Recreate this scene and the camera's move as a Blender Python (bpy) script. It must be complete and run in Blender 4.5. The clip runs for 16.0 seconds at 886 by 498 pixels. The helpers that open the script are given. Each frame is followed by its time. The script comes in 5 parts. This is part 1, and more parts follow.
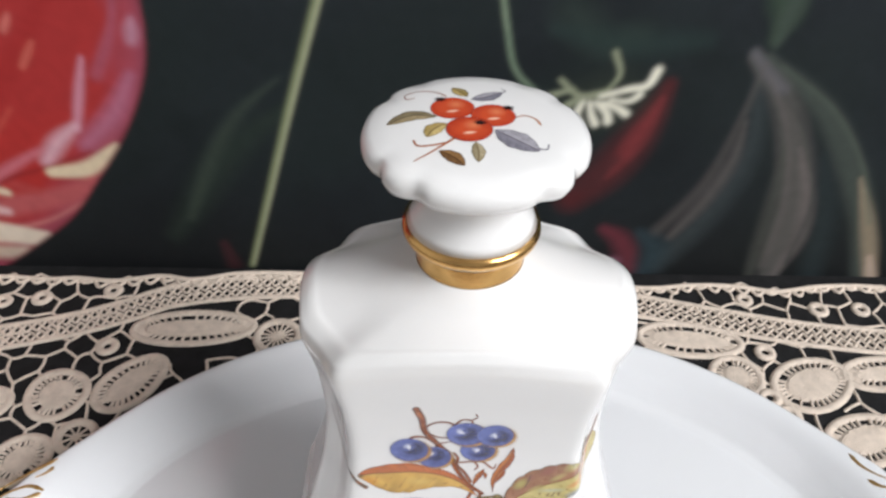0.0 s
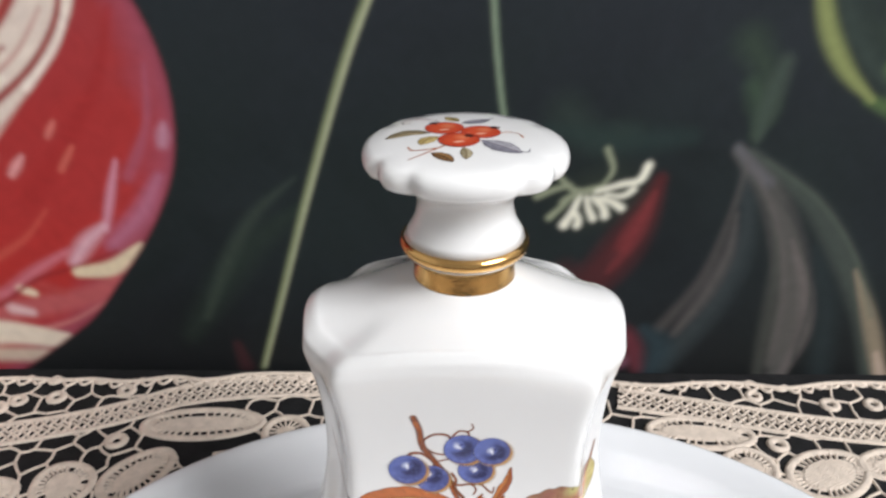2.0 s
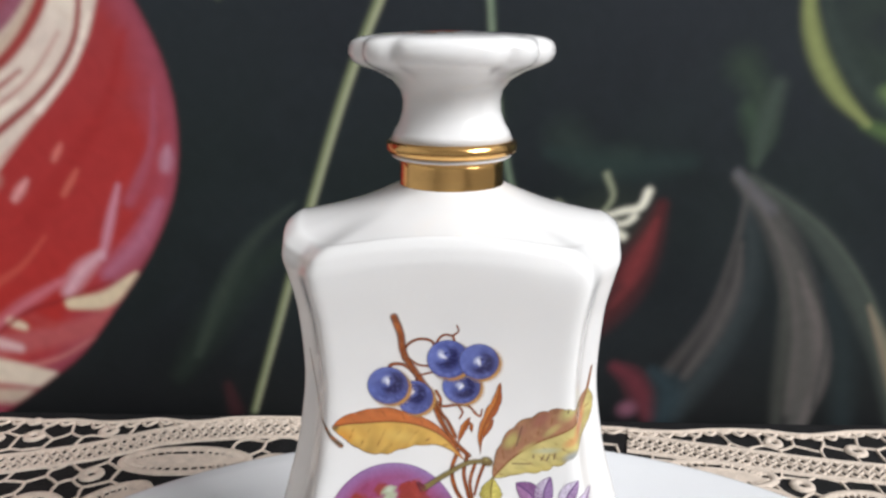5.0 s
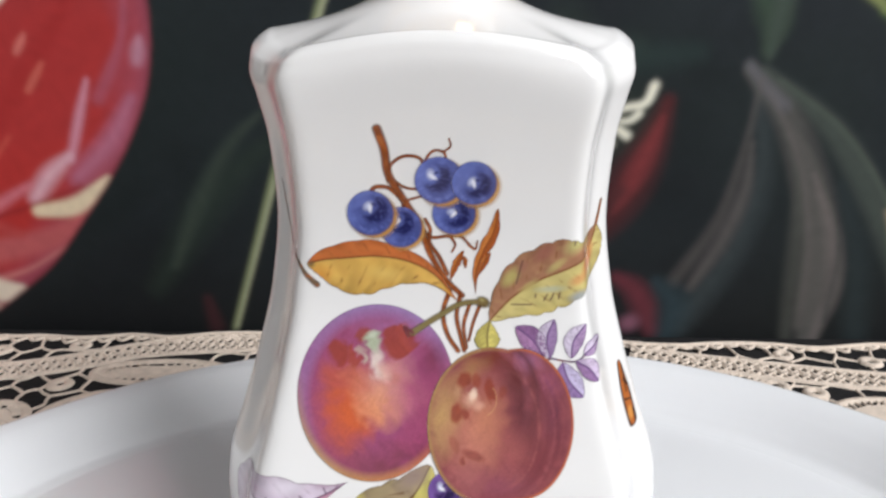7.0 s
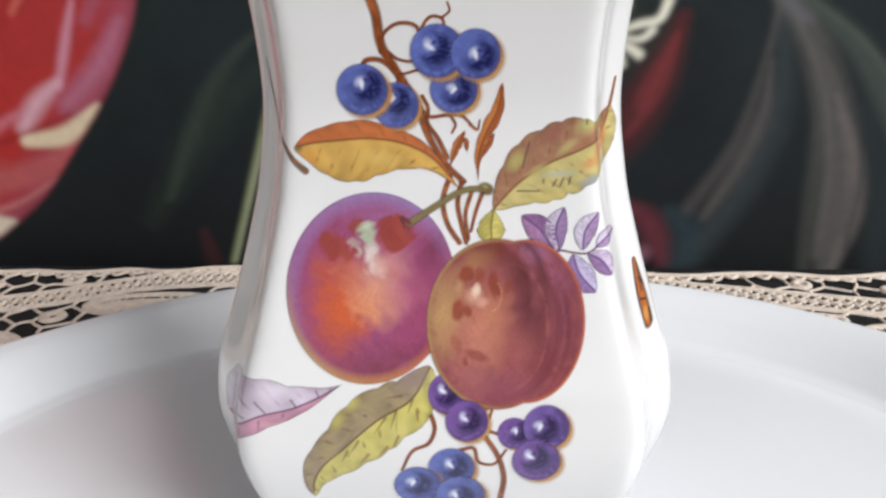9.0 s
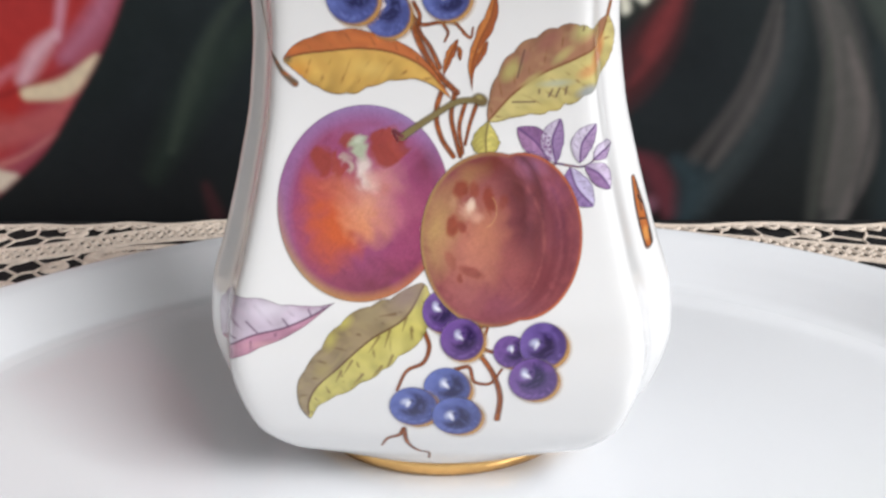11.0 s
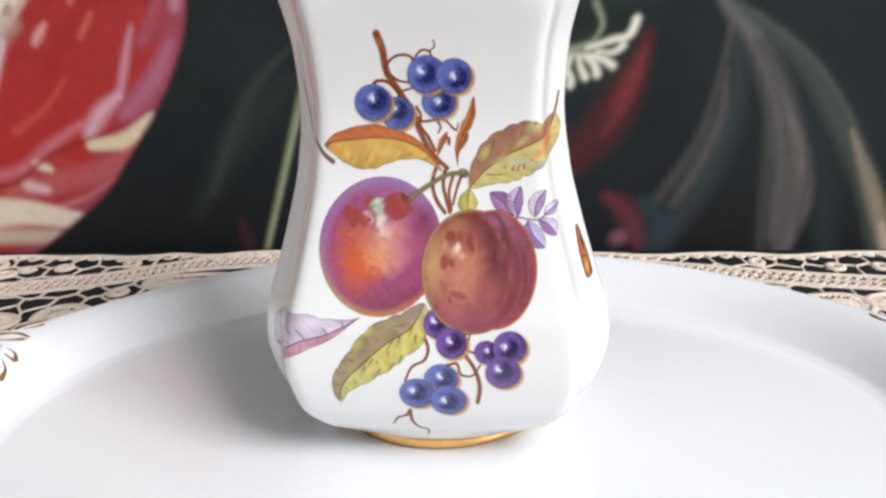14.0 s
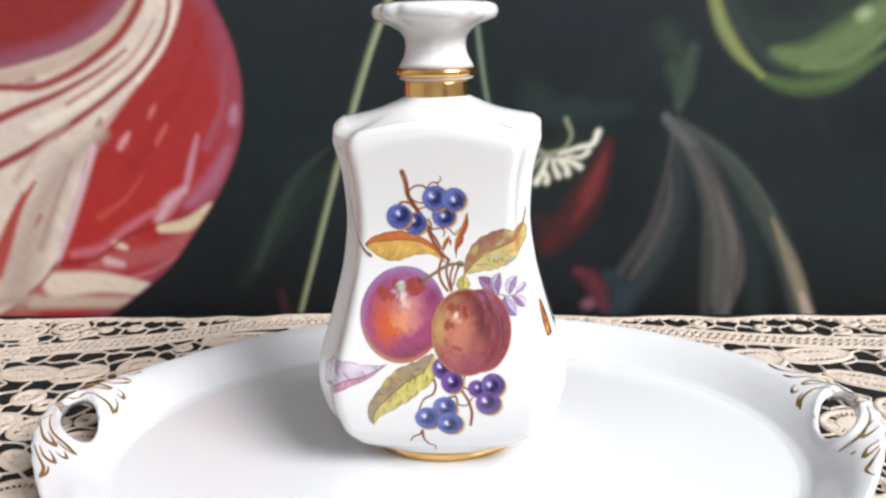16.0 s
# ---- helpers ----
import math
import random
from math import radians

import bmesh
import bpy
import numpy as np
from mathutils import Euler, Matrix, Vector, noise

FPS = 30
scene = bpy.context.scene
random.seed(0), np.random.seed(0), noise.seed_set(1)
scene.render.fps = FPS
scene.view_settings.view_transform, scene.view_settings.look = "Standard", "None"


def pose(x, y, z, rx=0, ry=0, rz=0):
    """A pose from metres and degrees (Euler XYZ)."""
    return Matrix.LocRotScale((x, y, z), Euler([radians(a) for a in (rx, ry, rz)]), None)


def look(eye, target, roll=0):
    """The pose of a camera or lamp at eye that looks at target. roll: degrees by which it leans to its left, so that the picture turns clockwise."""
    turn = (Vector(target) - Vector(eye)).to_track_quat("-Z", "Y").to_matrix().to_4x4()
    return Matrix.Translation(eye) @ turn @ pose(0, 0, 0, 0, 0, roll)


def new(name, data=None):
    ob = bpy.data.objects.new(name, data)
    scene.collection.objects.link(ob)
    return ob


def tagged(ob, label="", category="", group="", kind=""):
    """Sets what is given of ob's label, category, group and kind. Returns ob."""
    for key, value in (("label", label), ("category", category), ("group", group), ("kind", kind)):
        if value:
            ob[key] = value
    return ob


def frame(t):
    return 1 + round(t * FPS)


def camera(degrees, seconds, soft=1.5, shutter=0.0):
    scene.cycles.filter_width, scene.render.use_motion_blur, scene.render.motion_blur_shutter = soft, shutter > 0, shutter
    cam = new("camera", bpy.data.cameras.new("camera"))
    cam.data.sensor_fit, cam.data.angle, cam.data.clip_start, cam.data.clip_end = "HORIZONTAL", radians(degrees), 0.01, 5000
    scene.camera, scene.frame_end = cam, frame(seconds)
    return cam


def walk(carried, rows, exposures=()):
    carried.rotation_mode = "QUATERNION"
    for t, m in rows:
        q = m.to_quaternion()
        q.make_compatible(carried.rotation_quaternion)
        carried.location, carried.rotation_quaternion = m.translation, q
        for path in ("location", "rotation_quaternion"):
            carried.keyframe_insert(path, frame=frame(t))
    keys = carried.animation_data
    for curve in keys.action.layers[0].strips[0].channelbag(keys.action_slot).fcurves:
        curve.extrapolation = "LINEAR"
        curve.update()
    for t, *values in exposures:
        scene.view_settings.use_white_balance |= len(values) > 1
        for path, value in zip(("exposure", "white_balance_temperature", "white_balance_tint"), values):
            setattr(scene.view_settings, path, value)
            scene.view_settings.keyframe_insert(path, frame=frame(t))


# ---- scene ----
cam = camera(59.1, 16.0, soft=2.6)
METRES, EYE, TILT, LEAN, TURN = 0.28, 0.220, -40.0, -1.0, 0.0
AXIS = (0.0074, 0.1175)
ROWS = [
    (0.0, 0.0, 0.0, 0.0, -0.0, -0.0, -0.0),
    (0.5, -0.0047, -0.0144, -0.0246, -0.48, 2.52, 0.24),
    (1.0, 0.0049, -0.0175, -0.0552, 0.25, 5.89, 0.27),
    (1.5, 0.0135, -0.0274, -0.0794, 0.99, 8.7, 0.29),
    (2.0, 0.0161, -0.0254, -0.1141, 1.37, 12.62, 0.33),
    (2.5, 0.0168, -0.0278, -0.1349, 1.59, 15.17, 0.32),
    (3.0, 0.0223, -0.0155, -0.173, 2.13, 18.76, 0.0),
    (5.5, 0.0327, 0.0672, -0.301, 2.03, 24.19, -0.45),
    (6.0, 0.0316, 0.0927, -0.3207, 1.76, 23.59, -0.33),
    (6.5, 0.0275, 0.1238, -0.3357, 1.28, 23.12, -0.04),
    (7.0, 0.0321, 0.1493, -0.3454, 1.69, 22.54, -0.23),
    (7.5, 0.0367, 0.1605, -0.3451, 2.2, 21.18, -0.3),
    (8.0, 0.0368, 0.1781, -0.3543, 2.32, 21.04, -0.19),
    (8.5, 0.037, 0.1876, -0.3595, 2.45, 20.2, -0.14),
    (9.0, 0.0349, 0.2023, -0.373, 2.35, 19.88, -0.06),
    (9.5, 0.0331, 0.2126, -0.3867, 2.28, 19.42, -0.02),
    (10.0, 0.0357, 0.2244, -0.4005, 2.65, 18.95, -0.05),
    (12.5, 0.0498, 0.1982, -0.4264, 3.29, 18.17, -0.04),
    (13.0, 0.0518, 0.1712, -0.4338, 3.29, 19.07, 0.01),
    (13.5, 0.0572, 0.1239, -0.439, 3.56, 19.28, -0.03),
    (14.0, 0.0627, 0.0571, -0.4549, 3.74, 20.12, -0.11),
    (14.5, 0.0681, -0.0063, -0.4729, 3.96, 21.24, -0.24),
    (15.0, 0.0712, -0.0779, -0.4923, 3.92, 22.41, -0.21),
    (15.5, 0.076, -0.1391, -0.5128, 3.98, 23.4, -0.27),
    (16.0, 0.0769, -0.2036, -0.5416, 3.75, 24.48, -0.19),
]
BASE = pose(-AXIS[0], -AXIS[1], EYE, TILT, LEAN, TURN)
walk(cam, [(t, BASE @ pose(METRES * x, METRES * y, METRES * z, 90 + pitch, roll, yaw)) for t, x, y, z, yaw, pitch, roll in ROWS],
     exposures=[(0.0, -0.15), (3.0, -0.05), (7.0, -0.15), (10.0, -0.15), (12.5, -0.1), (14.5, 0.05), (16.0, 0.15)])

# ---- light ----
world = bpy.data.worlds.new("world")
scene.world = world
world.use_nodes = True
wn = world.node_tree.nodes
sky = wn.new("ShaderNodeTexSky")
sky.sky_type = "NISHITA"
sky.sun_disc = False
sky.sun_elevation, sky.sun_rotation = radians(35), radians(120)
world.node_tree.links.new(sky.outputs[0], wn["Background"].inputs[0])
wn["Background"].inputs[1].default_value = 0.12


def window_lamp(name, m, w, h, power, colour):
    data = bpy.data.lights.new(name, "AREA")
    data.shape, data.size, data.size_y, data.energy, data.color = "RECTANGLE", w, h, power, colour
    ob = new(name, data)
    ob.matrix_world = m
    return ob


window_lamp("window_light", look((1.18, -0.84, 1.22), (0.0, 0.0, 0.05)), 0.9, 0.75, 48.0, (0.98, 0.985, 1.0))


# ---- materials ----
def material(name, colour=(0.8, 0.8, 0.8), rough=0.5, metal=0.0, coat=0.0, spread=0.0, scale=50.0, bump=0.0, bump_scale=400.0, spec=0.5):
    m = bpy.data.materials.new(name)
    m.use_nodes = True
    nt = m.node_tree
    b = nt.nodes["Principled BSDF"]
    b.inputs["Roughness"].default_value, b.inputs["Metallic"].default_value = rough, metal
    b.inputs["Coat Weight"].default_value, b.inputs["Coat Roughness"].default_value = coat, 0.03
    b.inputs["Specular IOR Level"].default_value = spec
    co = nt.nodes.new("ShaderNodeTexCoord")
    n = nt.nodes.new("ShaderNodeTexNoise")
    n.inputs["Scale"].default_value, n.inputs["Detail"].default_value = scale, 6.0
    nt.links.new(co.outputs["Object"], n.inputs["Vector"])
    r = nt.nodes.new("ShaderNodeValToRGB")
    r.color_ramp.elements[0].position, r.color_ramp.elements[1].position = 0.3, 0.7
    r.color_ramp.elements[0].color = (*[c * (1 - spread) for c in colour], 1)
    r.color_ramp.elements[1].color = (*[min(1, c * (1 + spread)) for c in colour], 1)
    nt.links.new(n.outputs["Fac"], r.inputs["Fac"])
    nt.links.new(r.outputs["Color"], b.inputs["Base Color"])
    if bump:
        f = nt.nodes.new("ShaderNodeTexNoise")
        f.inputs["Scale"].default_value, f.inputs["Detail"].default_value = bump_scale, 4.0
        nt.links.new(co.outputs["Object"], f.inputs["Vector"])
        k = nt.nodes.new("ShaderNodeBump")
        k.inputs["Strength"].default_value, k.inputs["Distance"].default_value = bump, 0.0005
        nt.links.new(f.outputs["Fac"], k.inputs["Height"])
        nt.links.new(k.outputs["Normal"], b.inputs["Normal"])
    return m


def painted(name, rough=0.2, coat=0.0, soft_edge=False, bump=0.0):
    """Brushed colour kept in the mesh's colour attribute 'paint'; its alpha is the edge of the brush stroke."""
    m = bpy.data.materials.new(name)
    m.use_nodes = True
    nt = m.node_tree
    b = nt.nodes["Principled BSDF"]
    b.inputs["Roughness"].default_value, b.inputs["Coat Weight"].default_value = rough, coat
    b.inputs["Coat Roughness"].default_value = 0.03
    a = nt.nodes.new("ShaderNodeVertexColor")
    a.layer_name = "paint"
    nt.links.new(a.outputs["Color"], b.inputs["Base Color"])
    if soft_edge:
        nt.links.new(a.outputs["Alpha"], b.inputs["Alpha"])
    if bump:
        co = nt.nodes.new("ShaderNodeTexCoord")
        f = nt.nodes.new("ShaderNodeTexNoise")
        f.inputs["Scale"].default_value, f.inputs["Detail"].default_value = 900.0, 3.0
        nt.links.new(co.outputs["Object"], f.inputs["Vector"])
        k = nt.nodes.new("ShaderNodeBump")
        k.inputs["Strength"].default_value, k.inputs["Distance"].default_value = bump, 0.0003
        nt.links.new(f.outputs["Fac"], k.inputs["Height"])
        nt.links.new(k.outputs["Normal"], b.inputs["Normal"])
    return m


PORCELAIN = material("porcelain", (0.79, 0.79, 0.79), 0.12, 0, 0.6, 0.012, 30.0)
TRAY_PORCELAIN = material("tray_porcelain", (0.77, 0.785, 0.81), 0.16, 0, 0.5, 0.012, 20.0)
GOLD = material("gilding", (0.84, 0.51, 0.19), 0.19, 1.0, 0, 0.10, 160.0, 0.12, 500.0)
LACE = material("lace_cotton", (0.70, 0.60, 0.51), 0.9, 0, 0, 0.12, 300.0, 0.9, 1600.0, 0.2)
TABLE_CLOTH = material("dark_cloth", (0.012, 0.012, 0.013), 0.85, 0, 0, 0.3, 200.0, 0.5, 1500.0, 0.2)
WALL = material("wall_paint", (0.62, 0.62, 0.62), 0.8, 0, 0, 0.04, 3.0, 0.1, 200.0)
CEILING = material("ceiling_paint", (0.8, 0.8, 0.79), 0.85, 0, 0, 0.03, 3.0)
FLOOR = material("floor_wood", (0.22, 0.14, 0.08), 0.45, 0, 0, 0.25, 6.0)
WINDOW_FRAME = material("window_frame_paint", (0.78, 0.78, 0.77), 0.4, 0, 0, 0.02, 5.0)


# ---- mesh helpers ----
def mesh_object(name, bm, mat, parent=None, label="", smooth=True):
    data = bpy.data.meshes.new(name)
    bm.to_mesh(data)
    bm.free()
    if smooth:
        for f in data.polygons:
            f.use_smooth = True
    data.materials.append(mat)
    ob = new(name, data)
    if parent:
        ob.parent = parent
    if label:
        ob["label"] = label
    return ob


def from_arrays(name, verts, faces, mat, parent=None, label="", smooth=True):
    data = bpy.data.meshes.new(name)
    data.from_pydata([tuple(v) for v in verts], [], [tuple(f) for f in faces])
    data.polygons.foreach_set("use_smooth", [smooth] * len(data.polygons))
    data.materials.append(mat)
    data.update()
    ob = new(name, data)
    if parent:
        ob.parent = parent
    if label:
        ob["label"] = label
    return ob


def box(bm, x0, x1, y0, y1, z0, z1, bevel=0.0):
    r = bmesh.ops.create_cube(bm, size=1.0)
    bmesh.ops.scale(bm, vec=(x1 - x0, y1 - y0, z1 - z0), verts=r["verts"])
    bmesh.ops.translate(bm, vec=((x0 + x1) / 2, (y0 + y1) / 2, (z0 + z1) / 2), verts=r["verts"])
    if bevel:
        edges = list({e for v in r["verts"] for e in v.link_edges})
        bmesh.ops.bevel(bm, geom=edges, offset=bevel, segments=2, affect="EDGES")


def loft(rings, closed_ends=True):
    """Vertices and faces of a skin over closed rings (arrays n x 3), from the first to the last."""
    n = len(rings[0])
    verts = np.concatenate(rings)
    faces = []
    for k in range(len(rings) - 1):
        for i in range(n):
            j = (i + 1) % n
            faces.append((k * n + i, k * n + j, (k + 1) * n + j, (k + 1) * n + i))
    if closed_ends:
        faces.append(tuple(range(n - 1, -1, -1)))
        faces.append(tuple(range((len(rings) - 1) * n, len(rings) * n)))
    return verts, faces


def smooth_curve(xs, ys, q):
    """A smooth line through (xs, ys) at q, with slopes from the neighbours and no overshoot."""
    xs, ys, q = np.array(xs, float), np.array(ys, float), np.array(q, float)
    h, d = np.diff(xs), np.diff(ys) / np.diff(xs)
    m = np.zeros(len(xs))
    m[0], m[-1] = d[0], d[-1]
    for i in range(1, len(xs) - 1):
        m[i] = 0 if d[i - 1] * d[i] <= 0 else 2 * d[i - 1] * d[i] / (d[i - 1] + d[i])
    k = np.clip(np.searchsorted(xs, q) - 1, 0, len(xs) - 2)
    t = (q - xs[k]) / h[k]
    return ((1 + 2 * t) * (1 - t) ** 2 * ys[k] + t * (1 - t) ** 2 * h[k] * m[k] + t * t * (3 - 2 * t) * ys[k + 1] + t * t * (t - 1) * h[k] * m[k + 1])


# ---- room ----
def slab(name, x0, x1, y0, y1, z0, z1, mat, label, category):
    bm = bmesh.new()
    box(bm, x0, x1, y0, y1, z0, z1)
    return tagged(mesh_object(name, bm, mat, smooth=False), label, category, kind="structure")


slab("floor", -1.6, 1.4, -2.2, 0.6, -0.84, -0.79, FLOOR, "dark wooden floor of the room", "floor")
slab("ceiling", -1.6, 1.4, -2.2, 0.6, 1.9, 1.95, CEILING, "white painted ceiling", "ceiling")
slab("wall_back", -1.6, 1.4, 0.5, 0.6, -0.79, 1.9, WALL, "plain painted wall behind the picture", "wall")
slab("wall_front", -1.6, 1.4, -2.2, -2.1, -0.79, 1.9, WALL, "plain painted wall opposite the picture", "wall")
slab("wall_left", -1.6, -1.5, -2.1, 0.5, -0.79, 1.9, WALL, "plain painted side wall", "wall")


def wall_with_window():
    bm = bmesh.new()
    box(bm, 1.3, 1.4, -2.1, 0.5, -0.79, 0.7)
    box(bm, 1.3, 1.4, -2.1, 0.5, 1.8, 1.9)
    box(bm, 1.3, 1.4, -2.1, -1.45, 0.7, 1.8)
    box(bm, 1.3, 1.4, -0.05, 0.5, 0.7, 1.8)
    tagged(mesh_object("wall_right", bm, WALL, smooth=False), "painted wall with a window opening", "wall", kind="structure")
    bm = bmesh.new()
    for y in (-1.45, -0.775, -0.1):
        box(bm, 1.35, 1.39, y, y + 0.05, 0.7, 1.8, 0.004)
    for z in (0.7, 1.75):
        box(bm, 1.352, 1.388, -1.45, -0.05, z, z + 0.05, 0.004)
    tagged(mesh_object("window_1", bm, WINDOW_FRAME, smooth=False), "white painted window frame with two lights", "window", kind="structure")


wall_with_window()

LACE_Z = -0.0045
TABLE_Z = LACE_Z - 0.0012


def table():
    root = tagged(new("table"), "table covered by a black cloth under the lace", "table")
    bm = bmesh.new()
    box(bm, -0.6, 0.6, -0.62, 0.17, TABLE_Z - 0.03, TABLE_Z - 0.002, 0.003)
    mesh_object("tabletop", bm, FLOOR, root, smooth=False)
    for x in (-0.55, 0.5):
        for y in (-0.58, 0.1):
            bm = bmesh.new()
            box(bm, x, x + 0.05, y, y + 0.05, -0.79, TABLE_Z - 0.03, 0.003)
            mesh_object("leg", bm, FLOOR, root, smooth=False)
    n = 60
    xs, ys = np.linspace(-0.61, 0.61, n * 2), np.linspace(-0.63, 0.175, n)
    verts, faces = [], []
    for y in ys:
        for x in xs:
            verts.append((x, y, TABLE_Z + 0.0004 * noise.noise((x * 14, y * 14, 3.0))))
    w = len(xs)
    for j in range(n - 1):
        for i in range(w - 1):
            faces.append((j * w + i, j * w + i + 1, (j + 1) * w + i + 1, (j + 1) * w + i))
    cloth = from_arrays("table_cloth", verts, faces, TABLE_CLOTH)
    tagged(cloth, "plain black cloth spread over the table", "tablecloth")


table()


# ---- tray ----
TRAY_A, TRAY_B, TRAY_X, TRAY_Y, TRAY_TURN = 0.1355, 0.1022, 0.0028, -0.0130, radians(1.2)
# height of the dish by the distance inward from the rim, and how far the rim swells out at the handles, by y
DISH_D, DISH_Z = (-0.014, -0.006, 0.0, 0.003, 0.008, 0.0115, 0.014, 0.017, 0.020), (0.0131, 0.0131, 0.0125, 0.0116, 0.0084, 0.0054, 0.0032, 0.0009, 0.0)
SWELL_Y = (-0.060, -0.046, -0.0334, -0.0214, -0.0081, 0.0085, 0.0140, 0.0227, 0.0337, 0.0422, 0.050, 0.060)
SWELL_X = (0.0, 0.0002, 0.0017, 0.0047, 0.0082, 0.0125, 0.0124, 0.0086, 0.0056, 0.0032, 0.0010, 0.0)
HOLE_AT, HOLE_HALF, HOLE_LEAN = (0.1336, 0.0036), (0.0058, 0.0141), radians(24)


def hole_distance(x, y):
    """1 on the edge of the hole in a handle, for places in the tray's own axes."""
    dx, dy = np.abs(x) - HOLE_AT[0], y - HOLE_AT[1]
    ca, sa = math.cos(HOLE_LEAN), math.sin(HOLE_LEAN)
    return np.hypot((dx * ca - dy * sa) / HOLE_HALF[0], (dy * ca + dx * sa) / HOLE_HALF[1])


def dish_height(x, y):
    r = np.hypot(x / TRAY_A, y / TRAY_B)
    d = (1 - r) * np.hypot(x, y) / np.maximum(r, 1e-6)
    z = smooth_curve(DISH_D, DISH_Z, np.clip(d, -0.0139, 0.0199))
    e = hole_distance(x, y)
    return z + 0.0007 * np.exp(-((e - 1.20) / 0.16) ** 2) - 0.0012 * np.exp(-((e - 1.0) / 0.05) ** 2)


def tray():
    root = tagged(new("oval_tray"), "oval white porcelain tray with gilded pierced handles, on lace", "tray")
    n, insets = 960, np.concatenate([np.linspace(0.0, 0.0205, 42), (0.03, 0.05, 0.08, 0.10)])
    u = np.linspace(0, 2 * math.pi, n, endpoint=False)
    U, D = np.meshgrid(u, insets)
    y = (TRAY_B - D) * np.sin(U)
    swell = np.interp(y, SWELL_Y, SWELL_X)
    for _ in range(3):
        swell = (np.roll(swell, 4, 1) + np.roll(swell, -4, 1) + swell) / 3
    # shallow lobes along the edge of each handle
    swell = swell * (1 + 0.04 * np.cos(y / 0.0095 * 2 * math.pi))
    x = (TRAY_A - D) * np.cos(U) + np.sign(np.cos(U)) * swell * np.clip(1 - D / 0.012, 0, 1)
    e = hole_distance(x, y)
    cut = (e + np.roll(e, -1, 1))[:-1] + (e + np.roll(e, -1, 1))[1:] < 4.0
    near = np.zeros_like(e, bool)
    kept = np.zeros_like(e, bool)
    for mask, cells in ((near, cut), (kept, ~cut)):
        for dj in (0, 1):
            for di in (0, 1):
                mask[dj:len(insets) - 1 + dj] |= np.roll(cells, di, 1)
    snap = near & kept
    # the ring of corners round each hole is drawn onto its oval
    cx = np.sign(x) * HOLE_AT[0]
    x, y = np.where(snap, cx + (x - cx) / e, x), np.where(snap, HOLE_AT[1] + (y - HOLE_AT[1]) / e, y)
    top = dish_height(x, y)
    edge = np.clip(1 - D / 0.0016, 0, 1)
    top = top - 0.0007 * edge ** 2
    under = np.where(D < 0.0206, np.maximum(top - 0.0024 + 0.0006 * edge, -0.004), -0.004)
    ca, sa = math.cos(TRAY_TURN), math.sin(TRAY_TURN)
    wx, wy = TRAY_X + x * ca - y * sa, TRAY_Y + x * sa + y * ca
    verts = np.concatenate([np.stack([wx, wy, h], 2).reshape(-1, 3) for h in (top, under)])
    m, rows = x.size, len(insets)
    handle_zone = (np.abs(x) > 0.09) & (y > -0.036) & (y < 0.046) & (D < 0.0102)
    faces = {0: [], -1: [], 1: []}
    for j in range(rows - 1):
        for i in range(n):
            if cut[j, i]:
                continue
            k = (i + 1) % n
            a, b, c, d = j * n + i, j * n + k, (j + 1) * n + k, (j + 1) * n + i
            f = faces[int(np.sign(x[j, i])) if handle_zone[j, i] and handle_zone[j + 1, k] else 0]
            f += [(a, b, c, d), (m + d, m + c, m + b, m + a)]
            for p, q, jj, ii in ((a, b, j - 1, i), (b, c, j, k), (c, d, j + 1, i), (d, a, j, i - 1)):
                if jj < 0 or (jj < rows - 1 and cut[jj, ii]):
                    f.append((q, p, m + p, m + q))
    last = (rows - 1) * n
    faces[0] += [tuple(last + i for i in range(n)), tuple(m + last + i for i in range(n - 1, -1, -1))]
    parts = []
    for side, name, label in ((0, "dish", ""), (-1, "handle", "pierced shell-shaped handle with gilded strokes"), (1, "handle", "pierced shell-shaped handle with gilded strokes")):
        used = sorted({v for f in faces[side] for v in f})
        index = {v: i for i, v in enumerate(used)}
        parts.append(from_arrays(name, verts[used], [tuple(index[v] for v in f) for f in faces[side]], TRAY_PORCELAIN, root, label))
    return root, parts


tray_root, tray_parts = tray()

# ---- tea caddy ----
BODY_Z = (0.0042, 0.0066, 0.010, 0.017, 0.028, 0.036, 0.046, 0.058, 0.070, 0.084, 0.097, 0.1058, 0.1103, 0.1130)
BODY_A = (0.0279, 0.0313, 0.0356, 0.0398, 0.0420, 0.0412, 0.0381, 0.0346, 0.0317, 0.0301, 0.0308, 0.0326, 0.0338, 0.0337)
BODY_B = (0.0232, 0.0250, 0.0275, 0.0308, 0.0322, 0.0312, 0.0280, 0.0242, 0.0216, 0.0205, 0.0212, 0.0222, 0.0226, 0.0222)
CORNER = (0.70, 0.45, 0.20, 0.05, 0.0, 0.0, 0.0, 0.0, 0.0, 0.0, 0.0, 0.05, 0.18, 0.30)


